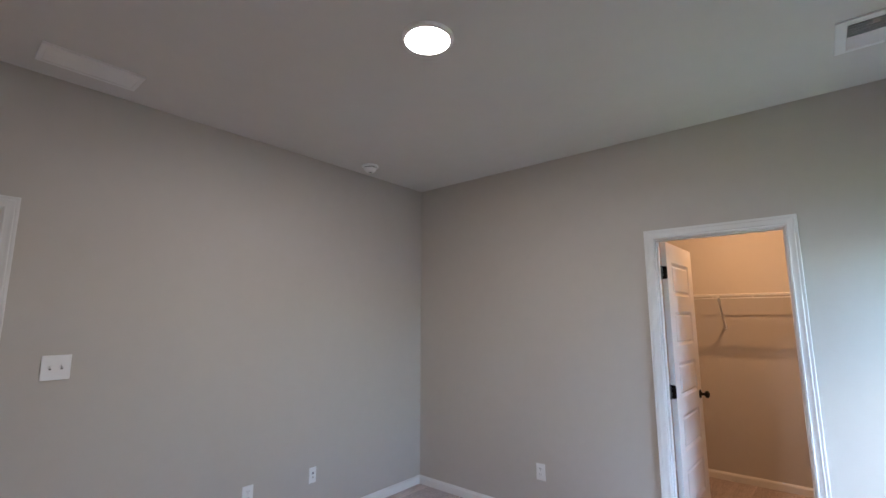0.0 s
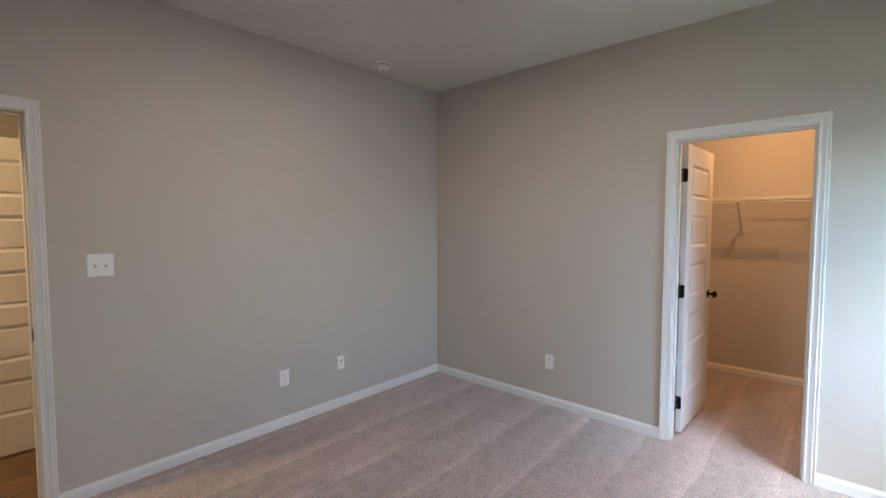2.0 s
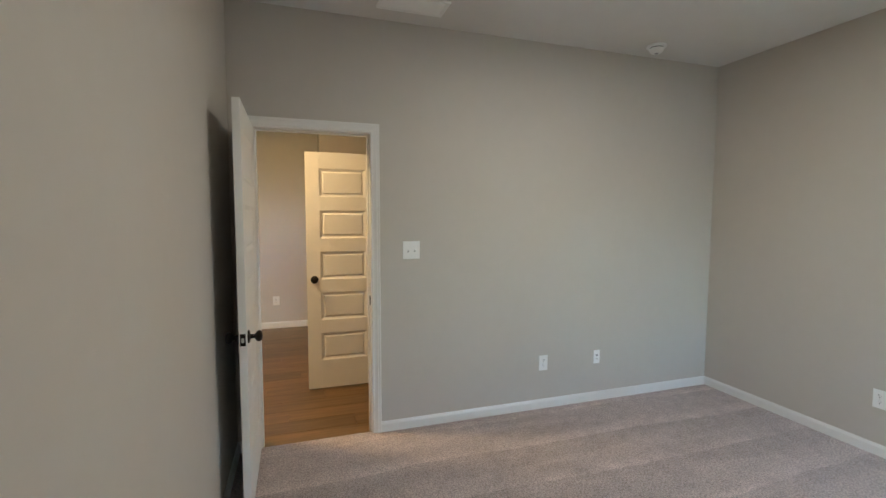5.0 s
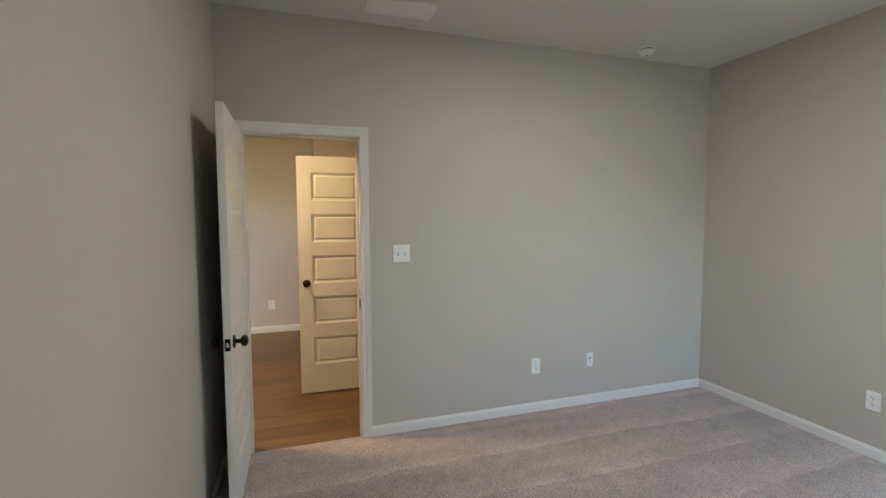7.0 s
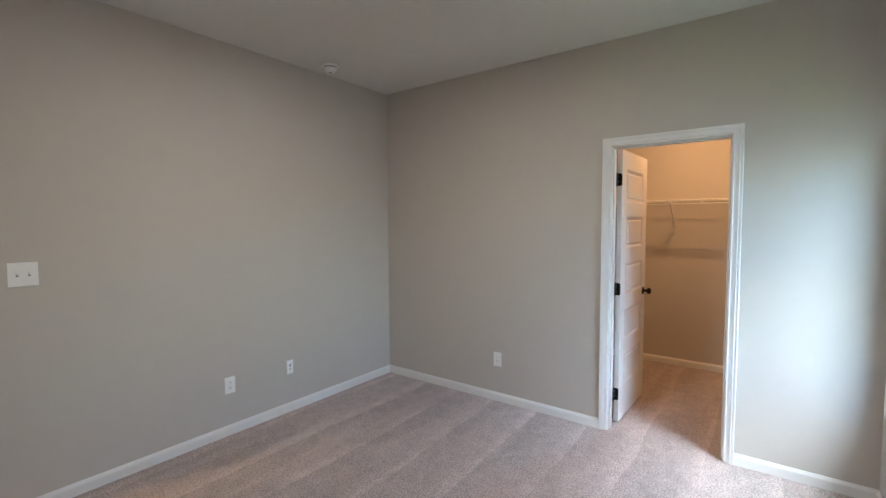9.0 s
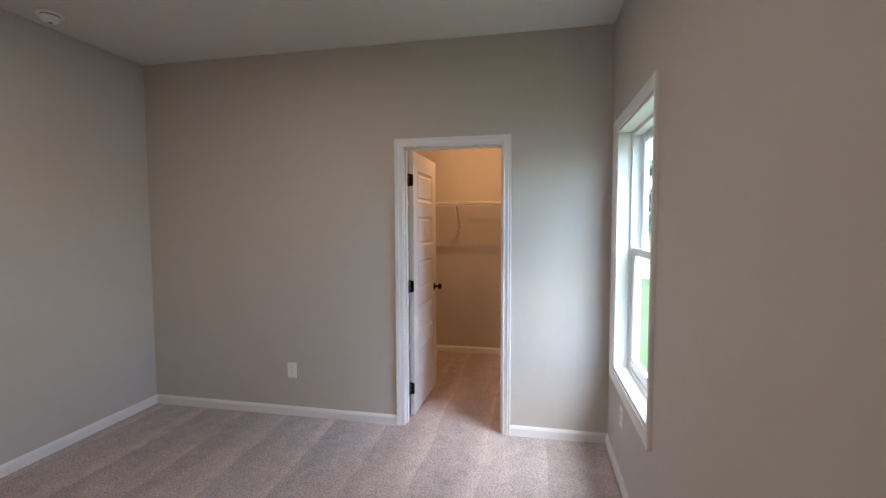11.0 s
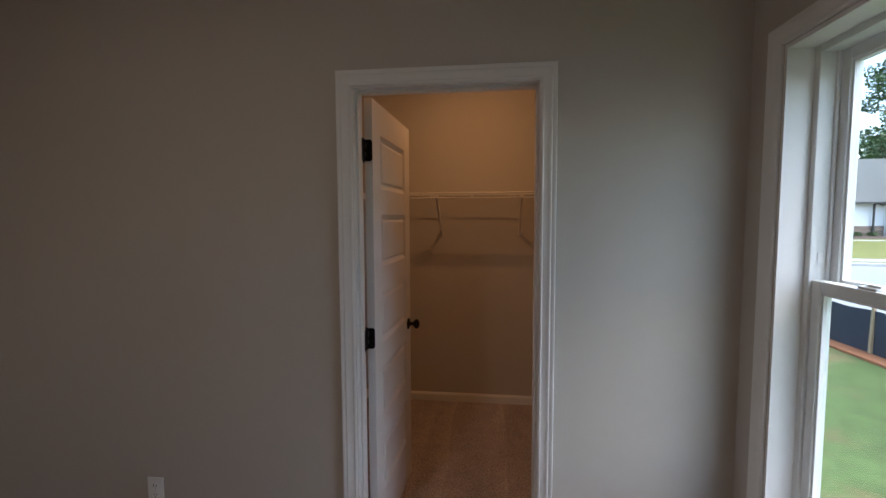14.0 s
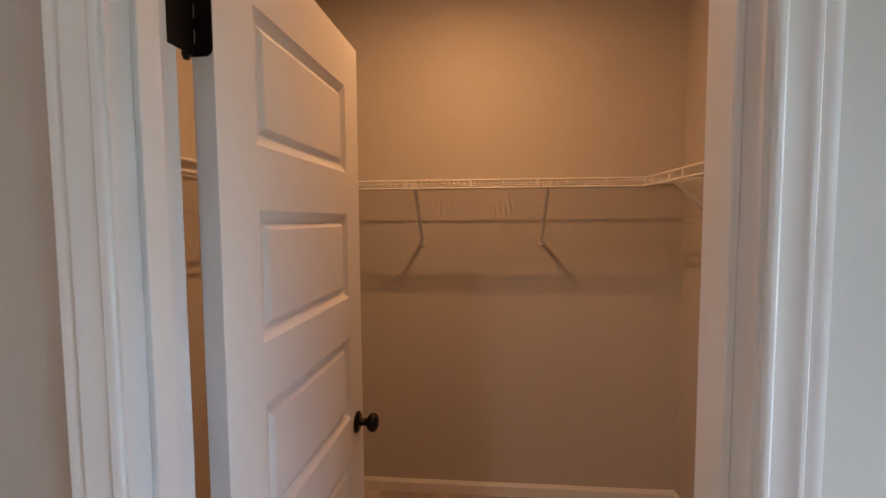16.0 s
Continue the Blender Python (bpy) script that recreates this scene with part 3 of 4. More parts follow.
# ---- plates, lamps, vents ----
def plate(name, m, w, h, kind, label, category, group=""):
    """A wall plate; local x across, z up, y into the wall."""
    root = thing(name, m, label, category, group)
    part("cover", boxes((-w / 2, w / 2, -0.006, 0.0, -h / 2, h / 2), bevel=0.0025), PLASTIC, root)
    if kind == "switch":
        for x in (-0.023, 0.023):
            part("slot", boxes((x - 0.006, x + 0.006, -0.0066, -0.004, -0.013, 0.013)), GRILLE, root)
            b = bmesh.new()
            box(b, -0.004, 0.004, -0.016, 0.0, -0.006, 0.006, 0.0015, pose(x, -0.005, 0.002, -28))
            part("toggle", b, PLASTIC, root, "white toggle lever")
            # dark chip stands in for the shade under the lever
            part("toggle_shade", boxes((x - 0.0045, x + 0.0045, -0.0069, -0.005, -0.010, -0.004)), SLOT, root)
            for z in (-0.03, 0.03):
                b = bmesh.new()
                lathe(b, [(0.003, 0.0), (0.003, 0.001), (0.0, 0.0015)], 12, pose(x, -0.006, z, 90))
                part("screw", b, PLASTIC, root)
    elif kind == "outlet":
        for z in (-0.020, 0.020):
            b = bmesh.new()
            lathe(b, [(0.0165, -0.001), (0.0165, 0.0015), (0.0, 0.0017)], 24, pose(0, -0.006, z, 90))
            rec = part("receptacle", b, PLASTIC, root)
            for x, hh in ((-0.0065, 0.009), (0.0065, 0.007)):
                part("slot", boxes((x - 0.0012, x + 0.0012, -0.0082, -0.0070, z + 0.001, z + 0.001 + hh)), SLOT, rec)
            b = bmesh.new()
            lathe(b, [(0.0025, 0.0), (0.0025, 0.001), (0.0, 0.001)], 10, pose(0, -0.0074, z - 0.007, 90))
            part("slot", b, SLOT, rec)
        b = bmesh.new()
        lathe(b, [(0.003, 0.0), (0.003, 0.001), (0.0, 0.0015)], 12, pose(0, -0.006, 0, 90))
        part("screw", b, STEEL, root)
    elif kind == "data":
        b = boxes((-0.008, 0.008, -0.0075, -0.004, 0.006, 0.021))
        part("jack", b, JACK, root, "grey data jack")
        b = bmesh.new()
        lathe(b, [(0.007, 0.0), (0.007, 0.003), (0.0045, 0.004), (0.0045, 0.009), (0.0, 0.009)], 14, pose(0, -0.006, -0.014, 90))
        part("coax_jack", b, STEEL, root, "threaded coaxial socket")
    elif kind == "thermostat":
        part("screen", boxes((-0.025, 0.025, -0.0075, -0.005, -0.005, 0.022)), GRILLE, root)
    return root


WEST, NORTH, EAST = 90, 0, -90
plate("light_switch", pose(XW, 0.580, 1.266, 0, 0, WEST), 0.118, 0.122, "switch", "white double toggle switch plate beside the entry", "light switch")
plate("wall_outlet", pose(XW, 1.625, 0.371, 0, 0, WEST), 0.074, 0.118, "outlet", "white duplex outlet low on the greige wall", "outlet", "bedroom outlets")
plate("data_outlet", pose(XW, 2.113, 0.372, 0, 0, WEST), 0.058, 0.108, "data", "small white data and coax plate", "data outlet")
plate("wall_outlet", pose(-1.585, YN, 0.369, 0, 0, NORTH), 0.074, 0.118, "outlet", "white duplex outlet low on the closet wall", "outlet", "bedroom outlets")
plate("wall_outlet", pose(XE, 2.80, 0.40, 0, 0, EAST), 0.074, 0.118, "outlet", "white duplex outlet under the window", "outlet", "bedroom outlets")
plate("wall_outlet", pose(HW, -0.45, 0.37, 0, 0, WEST), 0.084, 0.122, "outlet", "white outlet on the hall end wall", "outlet")
plate("hall_switch", pose(HW, -0.80, 1.25, 0, 0, WEST), 0.12, 0.12, "switch", "white switch plate on the hall end wall", "light switch")


def disc_lamp(name, m, r, glow_mat, label, watts, colour):
    """Flat ceiling lamp hanging down from the local origin."""
    root = thing(name, m, label, "ceiling light")
    b = bmesh.new()
    lathe(b, [(r + 0.018, 0.0), (r + 0.018, -0.008), (r + 0.012, -0.016), (r, -0.018), (r, -0.010), (0.0, -0.010)], 48)
    part("ring", b, GRILLE, root, "white enamel trim ring", smooth=True)
    b = bmesh.new()
    lathe(b, [(r - 0.001, -0.0125), (r * 0.96, -0.018), (r * 0.7, -0.022), (r * 0.3, -0.024), (0.0, -0.0245)], 48)
    part("diffuser", b, glow_mat, root, "lit frosted diffuser", smooth=True)
    light = bpy.data.lights.new(name, "AREA")
    light.shape, light.size, light.energy, light.color = "DISK", 2 * r * 0.94, watts, colour
    bulb = new(name + "_bulb", light)
    bulb.matrix_world = m @ pose(0, 0, -0.027)


disc_lamp("ceiling_light", pose(-1.100, 1.442, CEIL), 0.100, LAMP_GLOW, "round flush ceiling light, lit warm white", LAMP, WARM_WHITE)
disc_lamp("closet_light", pose(-0.32, 4.31, CEIL), 0.034, CLOSET_GLOW, "small round closet light, lit warm yellow", CLOSET_LAMP, WARM_YELLOW)
disc_lamp("hall_light", pose(-3.25, -0.95, CEIL), 0.112, HALL_GLOW, "round flush hall light, lit warm yellow", HALL_LAMP, WARM_HALL)


def smoke_alarm(m):
    root = thing("smoke_alarm", m, "round white smoke alarm on the ceiling", "smoke alarm")
    b = bmesh.new()
    lathe(b, [(0.0, 0.0), (0.070, 0.0), (0.070, -0.010), (0.066, -0.014), (0.055, -0.015), (0.0, -0.015)], 40)
    part("base", b, PLASTIC, root, smooth=True)
    b = bmesh.new()
    lathe(b, [(0.049, -0.014), (0.049, -0.022), (0.0, -0.022)], 40)
    part("vent_gap", b, SLOT, root, "dark sensing slots")
    b = bmesh.new()
    lathe(b, [(0.050, -0.020), (0.051, -0.028), (0.046, -0.040), (0.038, -0.050), (0.030, -0.054), (0.0, -0.055)], 40)
    cover = part("cover", b, PLASTIC, root, smooth=True)
    b = bmesh.new()
    lathe(b, [(0.013, -0.052), (0.013, -0.0562), (0.0, -0.0566)], 20)
    part("test_button", b, JACK, cover, "grey test button")


smoke_alarm(pose(-2.622, 2.410, CEIL))


def return_grille():
    """Long white ceiling grille near the entry, its louvres running along its length."""
    x0, x1, y0, y1 = -2.648, -2.452, 0.322, 0.732
    cx, cy = (x0 + x1) / 2, (y0 + y1) / 2
    root = thing("ceiling_vent", pose(cx, cy, CEIL), "long white enamel ceiling grille with fine louvres", "vent")
    hx, hy = (x1 - x0) / 2, (y1 - y0) / 2
    part("backing", boxes((-hx + 0.02, hx - 0.02, -hy + 0.02, hy - 0.02, -0.002, 0.0)), GRILLE, root)
    b = boxes((-hx, -hx + 0.022, -hy, hy, -0.016, 0), (hx - 0.022, hx, -hy, hy, -0.016, 0), (-hx + 0.022, hx - 0.022, -hy, -hy + 0.022, -0.016, 0), (-hx + 0.022, hx - 0.022, hy - 0.022, hy, -0.016, 0), bevel=0.002)
    part("frame", b, GRILLE, root)
    n = 12
    for k in range(n):
        x = -hx + 0.028 + (2 * hx - 0.056) * k / (n - 1)
        b = bmesh.new()
        box(b, -0.0085, 0.0085, -hy + 0.022, hy - 0.022, -0.0006, 0.0006, 0.0, pose(x, 0, -0.010, 0, -16, 0))
        part("slat", b, GRILLE, root)


def supply_register():
    """Two-way ceiling register near the window."""
    x0, x1, y0, y1 = 0.305, 0.655, 2.50, 2.80
    cx, cy, hx, hy = (x0 + x1) / 2, (y0 + y1) / 2, (x1 - x0) / 2, (y1 - y0) / 2
    root = thing("ceiling_register", pose(cx, cy, CEIL), "white enamel two-way ceiling air register", "vent")
    part("duct", boxes((-hx + 0.04, hx - 0.04, -hy + 0.04, hy - 0.04, -0.001, 0.0)), SLOT, root, "dark duct mouth")
    b = boxes((-hx, -hx + 0.042, -hy, hy, -0.010, 0), (hx - 0.042, hx, -hy, hy, -0.010, 0), (-hx + 0.042, hx - 0.042, -hy, -hy + 0.042, -0.010, 0), (-hx + 0.042, hx - 0.042, hy - 0.042, hy, -0.010, 0), bevel=0.003)
    part("frame", b, GRILLE, root)
    n = 10
    for k in range(n):
        y = -hy + 0.052 + (2 * hy - 0.104) * k / (n - 1)
        b = bmesh.new()
        box(b, -hx + 0.042, hx - 0.042, -0.010, 0.010, -0.0007, 0.0007, 0.0, pose(0, y, -0.011, 48 if y < 0 else -48))
        part("slat", b, GRILLE, root)
    b = bmesh.new()
    box(b, -0.012, 0.012, -0.004, 0.004, -0.026, -0.008, 0.001, pose(-hx * 0.25, -hy + 0.05, 0))
    part("lever", b, GRILLE, root, "small damper lever")


return_grille()
supply_register()


# ---- closet shelf ----
def wire_shelf():
    """White coated wire shelf round three sides of the closet, with a turned-down lip and slanting struts."""
    Z, LIP, DEPTH = 1.722, 0.036, 0.285
    root = thing("wire_shelf", pose(0, 0, 0), "white coated wire closet shelf on slanting struts", "shelf")
    yl, xr, xl = CLN - DEPTH, CLE - DEPTH, CLW + DEPTH
    front = YN + WT + 0.02

    def bar(name, a, b, r=0.0046):
        bm = bmesh.new()
        rod(bm, a, b, r, 8)
        part(name, bm, WIRE, root)

    for z in (Z, Z - LIP):
        bar("lip_rod", (xl, yl, z), (xr, yl, z))
        bar("lip_rod", (xr, front, z), (xr, yl, z))
        bar("lip_rod", (xl, front, z), (xl, yl, z))
    for d in (0.012, 0.135):
        bar("deck_rod", (CLW, CLN - d, Z - 0.004), (CLE, CLN - d, Z - 0.004), 0.0034)
        bar("deck_rod", (CLE - d, front, Z - 0.004), (CLE - d, CLN - 0.3, Z - 0.004), 0.0034)
        bar("deck_rod", (CLW + d, front, Z - 0.004), (CLW + d, CLN - 0.3, Z - 0.004), 0.0034)
    bm = bmesh.new()
    rod(bm, (0, 0, 0), (DEPTH - 0.004, 0, 0), 0.0027, 6)
    wire = mesh_of("wire", bm, WIRE)
    rows = [(CLW + 0.02 + 0.0254 * k, CLN - 0.002, -90) for k in range(int((CLE - CLW - 0.02) / 0.0254))]
    rows += [(CLE - 0.002, front + 0.02 + 0.0254 * k, 180) for k in range(int((yl - front) / 0.0254))]
    rows += [(CLW + 0.002, front + 0.02 + 0.0254 * k, 0) for k in range(int((yl - front) / 0.0254))]
    for x, y, a in rows:
        ob = new("wire", wire)
        ob.parent = root
        ob.matrix_local = pose(x, y, Z, 0, 0, a)
    tie = mesh_of("lip_tie", boxes((-0.007, 0.007, -0.004, 0.004, -LIP, 0.002), bevel=0.001), WIRE)
    spots = [(-0.93 + 0.3085 * k, yl, 0) for k in range(5)] + [(xr, yl - 0.08 - 0.3 * k, 90) for k in range(5)] + [(xl, yl - 0.08 - 0.3 * k, 90) for k in range(5)] + [(xr, yl, 0), (xl, yl, 0)]
    for x, y, a in spots:
        ob = new("lip_tie", tie)
        ob.parent = root
        ob.matrix_local = pose(x, y, Z, 0, 0, a)

    def strut(x, y, ang):
        bm = bmesh.new()
        rod(bm, (0, 0, 0), (0, DEPTH - 0.012, -0.268), 0.0095, 8)
        box(bm, -0.012, 0.012, -0.006, 0.014, -0.012, 0.010, 0.002)
        s = part("strut", bm, WIRE, root, "slanting support strut", at=pose(x, y, Z - 0.020, 0, 0, ang))
        foot = part("foot", boxes((-0.012, 0.012, DEPTH - 0.014, DEPTH - 0.001, -0.300, -0.264), bevel=0.002), WIRE, s)
        bm = bmesh.new()
        lathe(bm, [(0.004, 0.0), (0.004, 0.002), (0.0, 0.003)], 10, pose(0, DEPTH - 0.014, -0.286, 90))
        part("screw", bm, SLOT, s)

    strut(-0.58, yl, 0)
    strut(0.05, yl, 0)
    strut(xr, 4.62, -90)
    strut(xl, 4.62, 90)
    clip = mesh_of("wall_clip", boxes((-0.008, 0.008, -0.012, 0.0, -0.012, 0.006), bevel=0.002), WIRE)
    for k in range(7):
        ob = new("wall_clip", clip)
        ob.parent = root
        ob.matrix_local = pose(-1.25 + 0.305 * k, CLN, Z - 0.004)


wire_shelf()


# ---- outside: ground, fence, street ----
def ground_sheet():
    bm = bmesh.new()
    n = 40
    def span(k):
        t = 2 * k / n - 1
        return 600 * t * abs(t) ** 1.6
    grid = [[bm.verts.new((span(i) + 5, span(j) + 20, GROUND + 0.03 * noise.noise((span(i) * 0.13, span(j) * 0.13, 0)))) for j in range(n + 1)] for i in range(n + 1)]
    for i in range(n):
        for j in range(n):
            bm.faces.new((grid[i][j], grid[i + 1][j], grid[i + 1][j + 1], grid[i][j + 1]))
    solid("ground", bm, GRASS, "mown green lawn reaching the distance", "lawn", kind="structure", smooth=True)


def flat(name, pts, z0, z1, mat, label, category):
    bm = bmesh.new()
    lo, hi = [[bm.verts.new((x, y, z)) for x, y in pts] for z in (z0, z1)]
    bm.faces.new(hi)
    for k in range(len(pts)):
        j = (k + 1) % len(pts)
        bm.faces.new((lo[k], lo[j], hi[j], hi[k]))
    return solid(name, bm, mat, label, category, kind="structure")


ground_sheet()
G = GROUND
flat("road", [(5.9, -60), (70, -60), (70, 8.0), (13.5, 20.0), (-60, 36.5), (-60, 29), (5.9, 15.5)], G - 0.2, G + 0.045, ROAD, "pale worn street surface", "road")
flat("kerb_far", [(70, 8.0), (70, 8.6), (13.5, 20.6), (-60, 37.1), (-60, 36.5), (13.5, 20.0)], G - 0.2, G + 0.14, CONCRETE, "pale concrete kerb on the far side", "kerb")
flat("pavement", [(70, 10.2), (70, 11.6), (13.5, 23.6), (-60, 40.1), (-60, 38.7), (13.5, 22.2)], G - 0.2, G + 0.06, CONCRETE, "pale concrete pavement across the street", "pavement")
flat("lawn_verge", [(70, 8.6), (70, 10.2), (13.5, 22.2), (-60, 38.7), (-60, 37.1), (13.5, 20.6)], G - 0.2, G + 0.05, DRY_GRASS, "pale dry verge between kerb and pavement", "lawn")
flat("lawn_far", [(70, 11.6), (70, 60), (-60, 60), (-60, 40.1), (13.5, 23.6)], G - 0.2, G + 0.048, DRY_GRASS, "yellowish lawn before the house", "lawn")
flat("front_path", [(18, 44.5), (21.9, 44.3), (27.0, 38.7), (34, 37.0), (34, 38.2), (27.6, 40.0), (22.6, 45.6), (18, 45.6)], G - 0.2, G + 0.06, CONCRETE, "pale concrete path to the porch", "path")
flat("planting_bed", [(22.8, 45.5), (28, 41.5), (40, 41.0), (40, 46.8), (22.8, 46.8)], G - 0.2, G + 0.07, MULCH, "dark mulch planting bed before the house", "planting bed")
flat("clay_strip", [(4.72, -8), (5.9, -8), (5.9, 17), (4.80, 17)], G - 0.2, G + 0.035, CLAY, "bare red clay along the silt fence", "soil")


def lawn_blades():
    rng = np.random.default_rng(4)
    n = 16000
    x, y = rng.uniform(1.1, 4.7, n), rng.uniform(1.5, 16.0, n)
    h, a, lean = rng.uniform(0.01, 0.03, n), rng.uniform(0, 6.283, n), rng.uniform(-0.07, 0.07, (n, 2))
    z = np.full(n, GROUND - 0.005)
    w = 0.004
    p = np.stack([np.stack([x - w * np.cos(a), y - w * np.sin(a), z], 1), np.stack([x + w * np.cos(a), y + w * np.sin(a), z], 1), np.stack([x + lean[:, 0], y + lean[:, 1], z + h], 1)], 1).reshape(-1, 3)
    me = bpy.data.meshes.new("grass")
    me.from_pydata(p.tolist(), [], np.arange(3 * n).reshape(-1, 3).tolist())
    me.materials.append(BLADE)
    tagged(new("grass", me), "short green grass blades on the lawn", "grass", kind="stuff")


lawn_blades()


def silt_fence():
    root = thing("silt_fence", pose(5.02, 0, GROUND), "black fabric silt fence on pale wooden stakes", "fence")
    bm = bmesh.new()
    rows = []
    for k in range(121):
        y = -8 + 24 * k / 120
        sag = 0.03 * math.cos(2 * math.pi * (y - 8.3) / 0.985)
        rows.append([bm.verts.new((0.025 + 0.02 * noise.noise((y * 1.3, h * 2, 3)) - 0.25 * (0.62 - h) * 0.1, y, h + (0.5 * sag if h > 0.5 else 0))) for h in (-0.02, 0.2, 0.42, 0.62)])
    for p, q in zip(rows, rows[1:]):
        for j in range(3):
            bm.faces.new((p[j], p[j + 1], q[j + 1], q[j]))
    bmesh.ops.solidify(bm, geom=bm.faces[:], thickness=0.004)
    part("fabric", bm, FABRIC, root, "sagging black fabric", smooth=True)
    stake = mesh_of("stake", boxes((-0.02, 0.018, -0.02, 0.02, -0.1, 0.70), bevel=0.003), STAKE)
    for k in range(25):
        ob = new("stake", stake)
        ob.parent = root
        ob.matrix_local = pose(-0.008, 8.3 - 16 * 0.985 + k * 0.985 if k < 16 else 8.3 + (k - 16) * 0.985, 0, random.uniform(-2, 2), random.uniform(-3, 3), random.uniform(-8, 8))


silt_fence()


# ---- outside: the house across the street ----
def roof_slab(name, pts, parent, thick=0.18, mat=None):
    bm = bmesh.new()
    hi = [bm.verts.new(p) for p in pts]
    lo = [bm.verts.new((p[0], p[1], p[2] - thick)) for p in pts]
    bm.faces.new(hi)
    bm.faces.new(lo[::-1])
    for k in range(len(pts)):
        j = (k + 1) % len(pts)
        bm.faces.new((hi[k], hi[j], lo[j], lo[k]))
    return part(name, bm, mat or SHINGLE, parent)


def house_window(parent, x, y, z, w, h, shutters=True, lights=2):
    """Window unit on a wall that faces -y."""
    b = boxes((x - w / 2 - 0.1, x + w / 2 + 0.1, y - 0.06, y + 0.02, z - 0.1, z), (x - w / 2 - 0.1, x + w / 2 + 0.1, y - 0.06, y + 0.02, z + h, z + h + 0.12),
              (x - w / 2 - 0.1, x - w / 2, y - 0.06, y + 0.02, z, z + h), (x + w / 2, x + w / 2 + 0.1, y - 0.06, y + 0.02, z, z + h))
    for k in range(1, lights):
        c = x - w / 2 + w * k / lights
        box(b, c - 0.05, c + 0.05, y - 0.05, y + 0.01, z, z + h)
    box(b, x - w / 2, x + w / 2, y - 0.045, y + 0.01, z + h / 2 - 0.03, z + h / 2 + 0.03)
    f = part("window", b, VINYL, parent, "white framed house window")
    for k in range(lights):
        for j in range(2):
            a = x - w / 2 + w * k / lights
            part("pane", boxes((a + 0.05, a + w / lights - 0.05, y - 0.025, y - 0.005, z + j * h / 2 + 0.03, z + (j + 1) * h / 2 - 0.03)), PANE, f)
    if shutters:
        for c in (x - w / 2 - 0.33, x + w / 2 + 0.33):
            sh = part("shutter", boxes((c - 0.21, c + 0.21, y - 0.05, y - 0.01, z - 0.05, z + h + 0.05), bevel=0.01), SHUTTER, parent, "dark slatted shutter")


def gable(parent, x0, x1, y, z0, eave, peak, deep, timber=True):
    """A front gable: wall, two roof slopes with white rakes, timber brace at the peak."""
    c = (x0 + x1) / 2
    bm = bmesh.new()
    pts = [(x0, z0), (x1, z0), (x1, eave), (c, peak - 0.25), (x0, eave)]
    a, b = [[bm.verts.new((px, yy, pz)) for px, pz in pts] for yy in (y, y + deep)]
    bm.faces.new(a)
    bm.faces.new(b[::-1])
    for k in range(5):
        bm.faces.new((a[k], a[(k + 1) % 5], b[(k + 1) % 5], b[k]))
    part("gable_wall", bm, SIDING, parent)
    ov = 0.35
    s = (peak - eave) / (c - x0)
    for sx, e in ((-1, x0 - ov), (1, x1 + ov)):
        ez = eave - ov * s + 0.05
        r = roof_slab("gable_roof", [(e, y - 0.4, ez), (c, y - 0.4, peak), (c, y + deep, peak), (e, y + deep, ez)], parent, 0.12)
        roof_slab("rake_board", [(e, y - 0.45, ez - 0.02), (c, y - 0.45, peak - 0.02), (c, y - 0.40, peak - 0.02), (e, y - 0.40, ez - 0.02)], parent, 0.26, SIDING)
    if timber:
        h = peak - 0.30
        w = 0.85
        bm = bmesh.new()
        vs = [[bm.verts.new(p) for p in ((c - w, yy, h - w * s), (c + w, yy, h - w * s), (c, yy, h))] for yy in (y - 0.3, y - 0.05)]
        bm.faces.new(vs[0])
        bm.faces.new(vs[1][::-1])
        for k in range(3):
            bm.faces.new((vs[0][k], vs[0][(k + 1) % 3], vs[1][(k + 1) % 3], vs[1][k]))
        part("gable_brace", bm, TIMBER, parent, "stained timber gable peak")


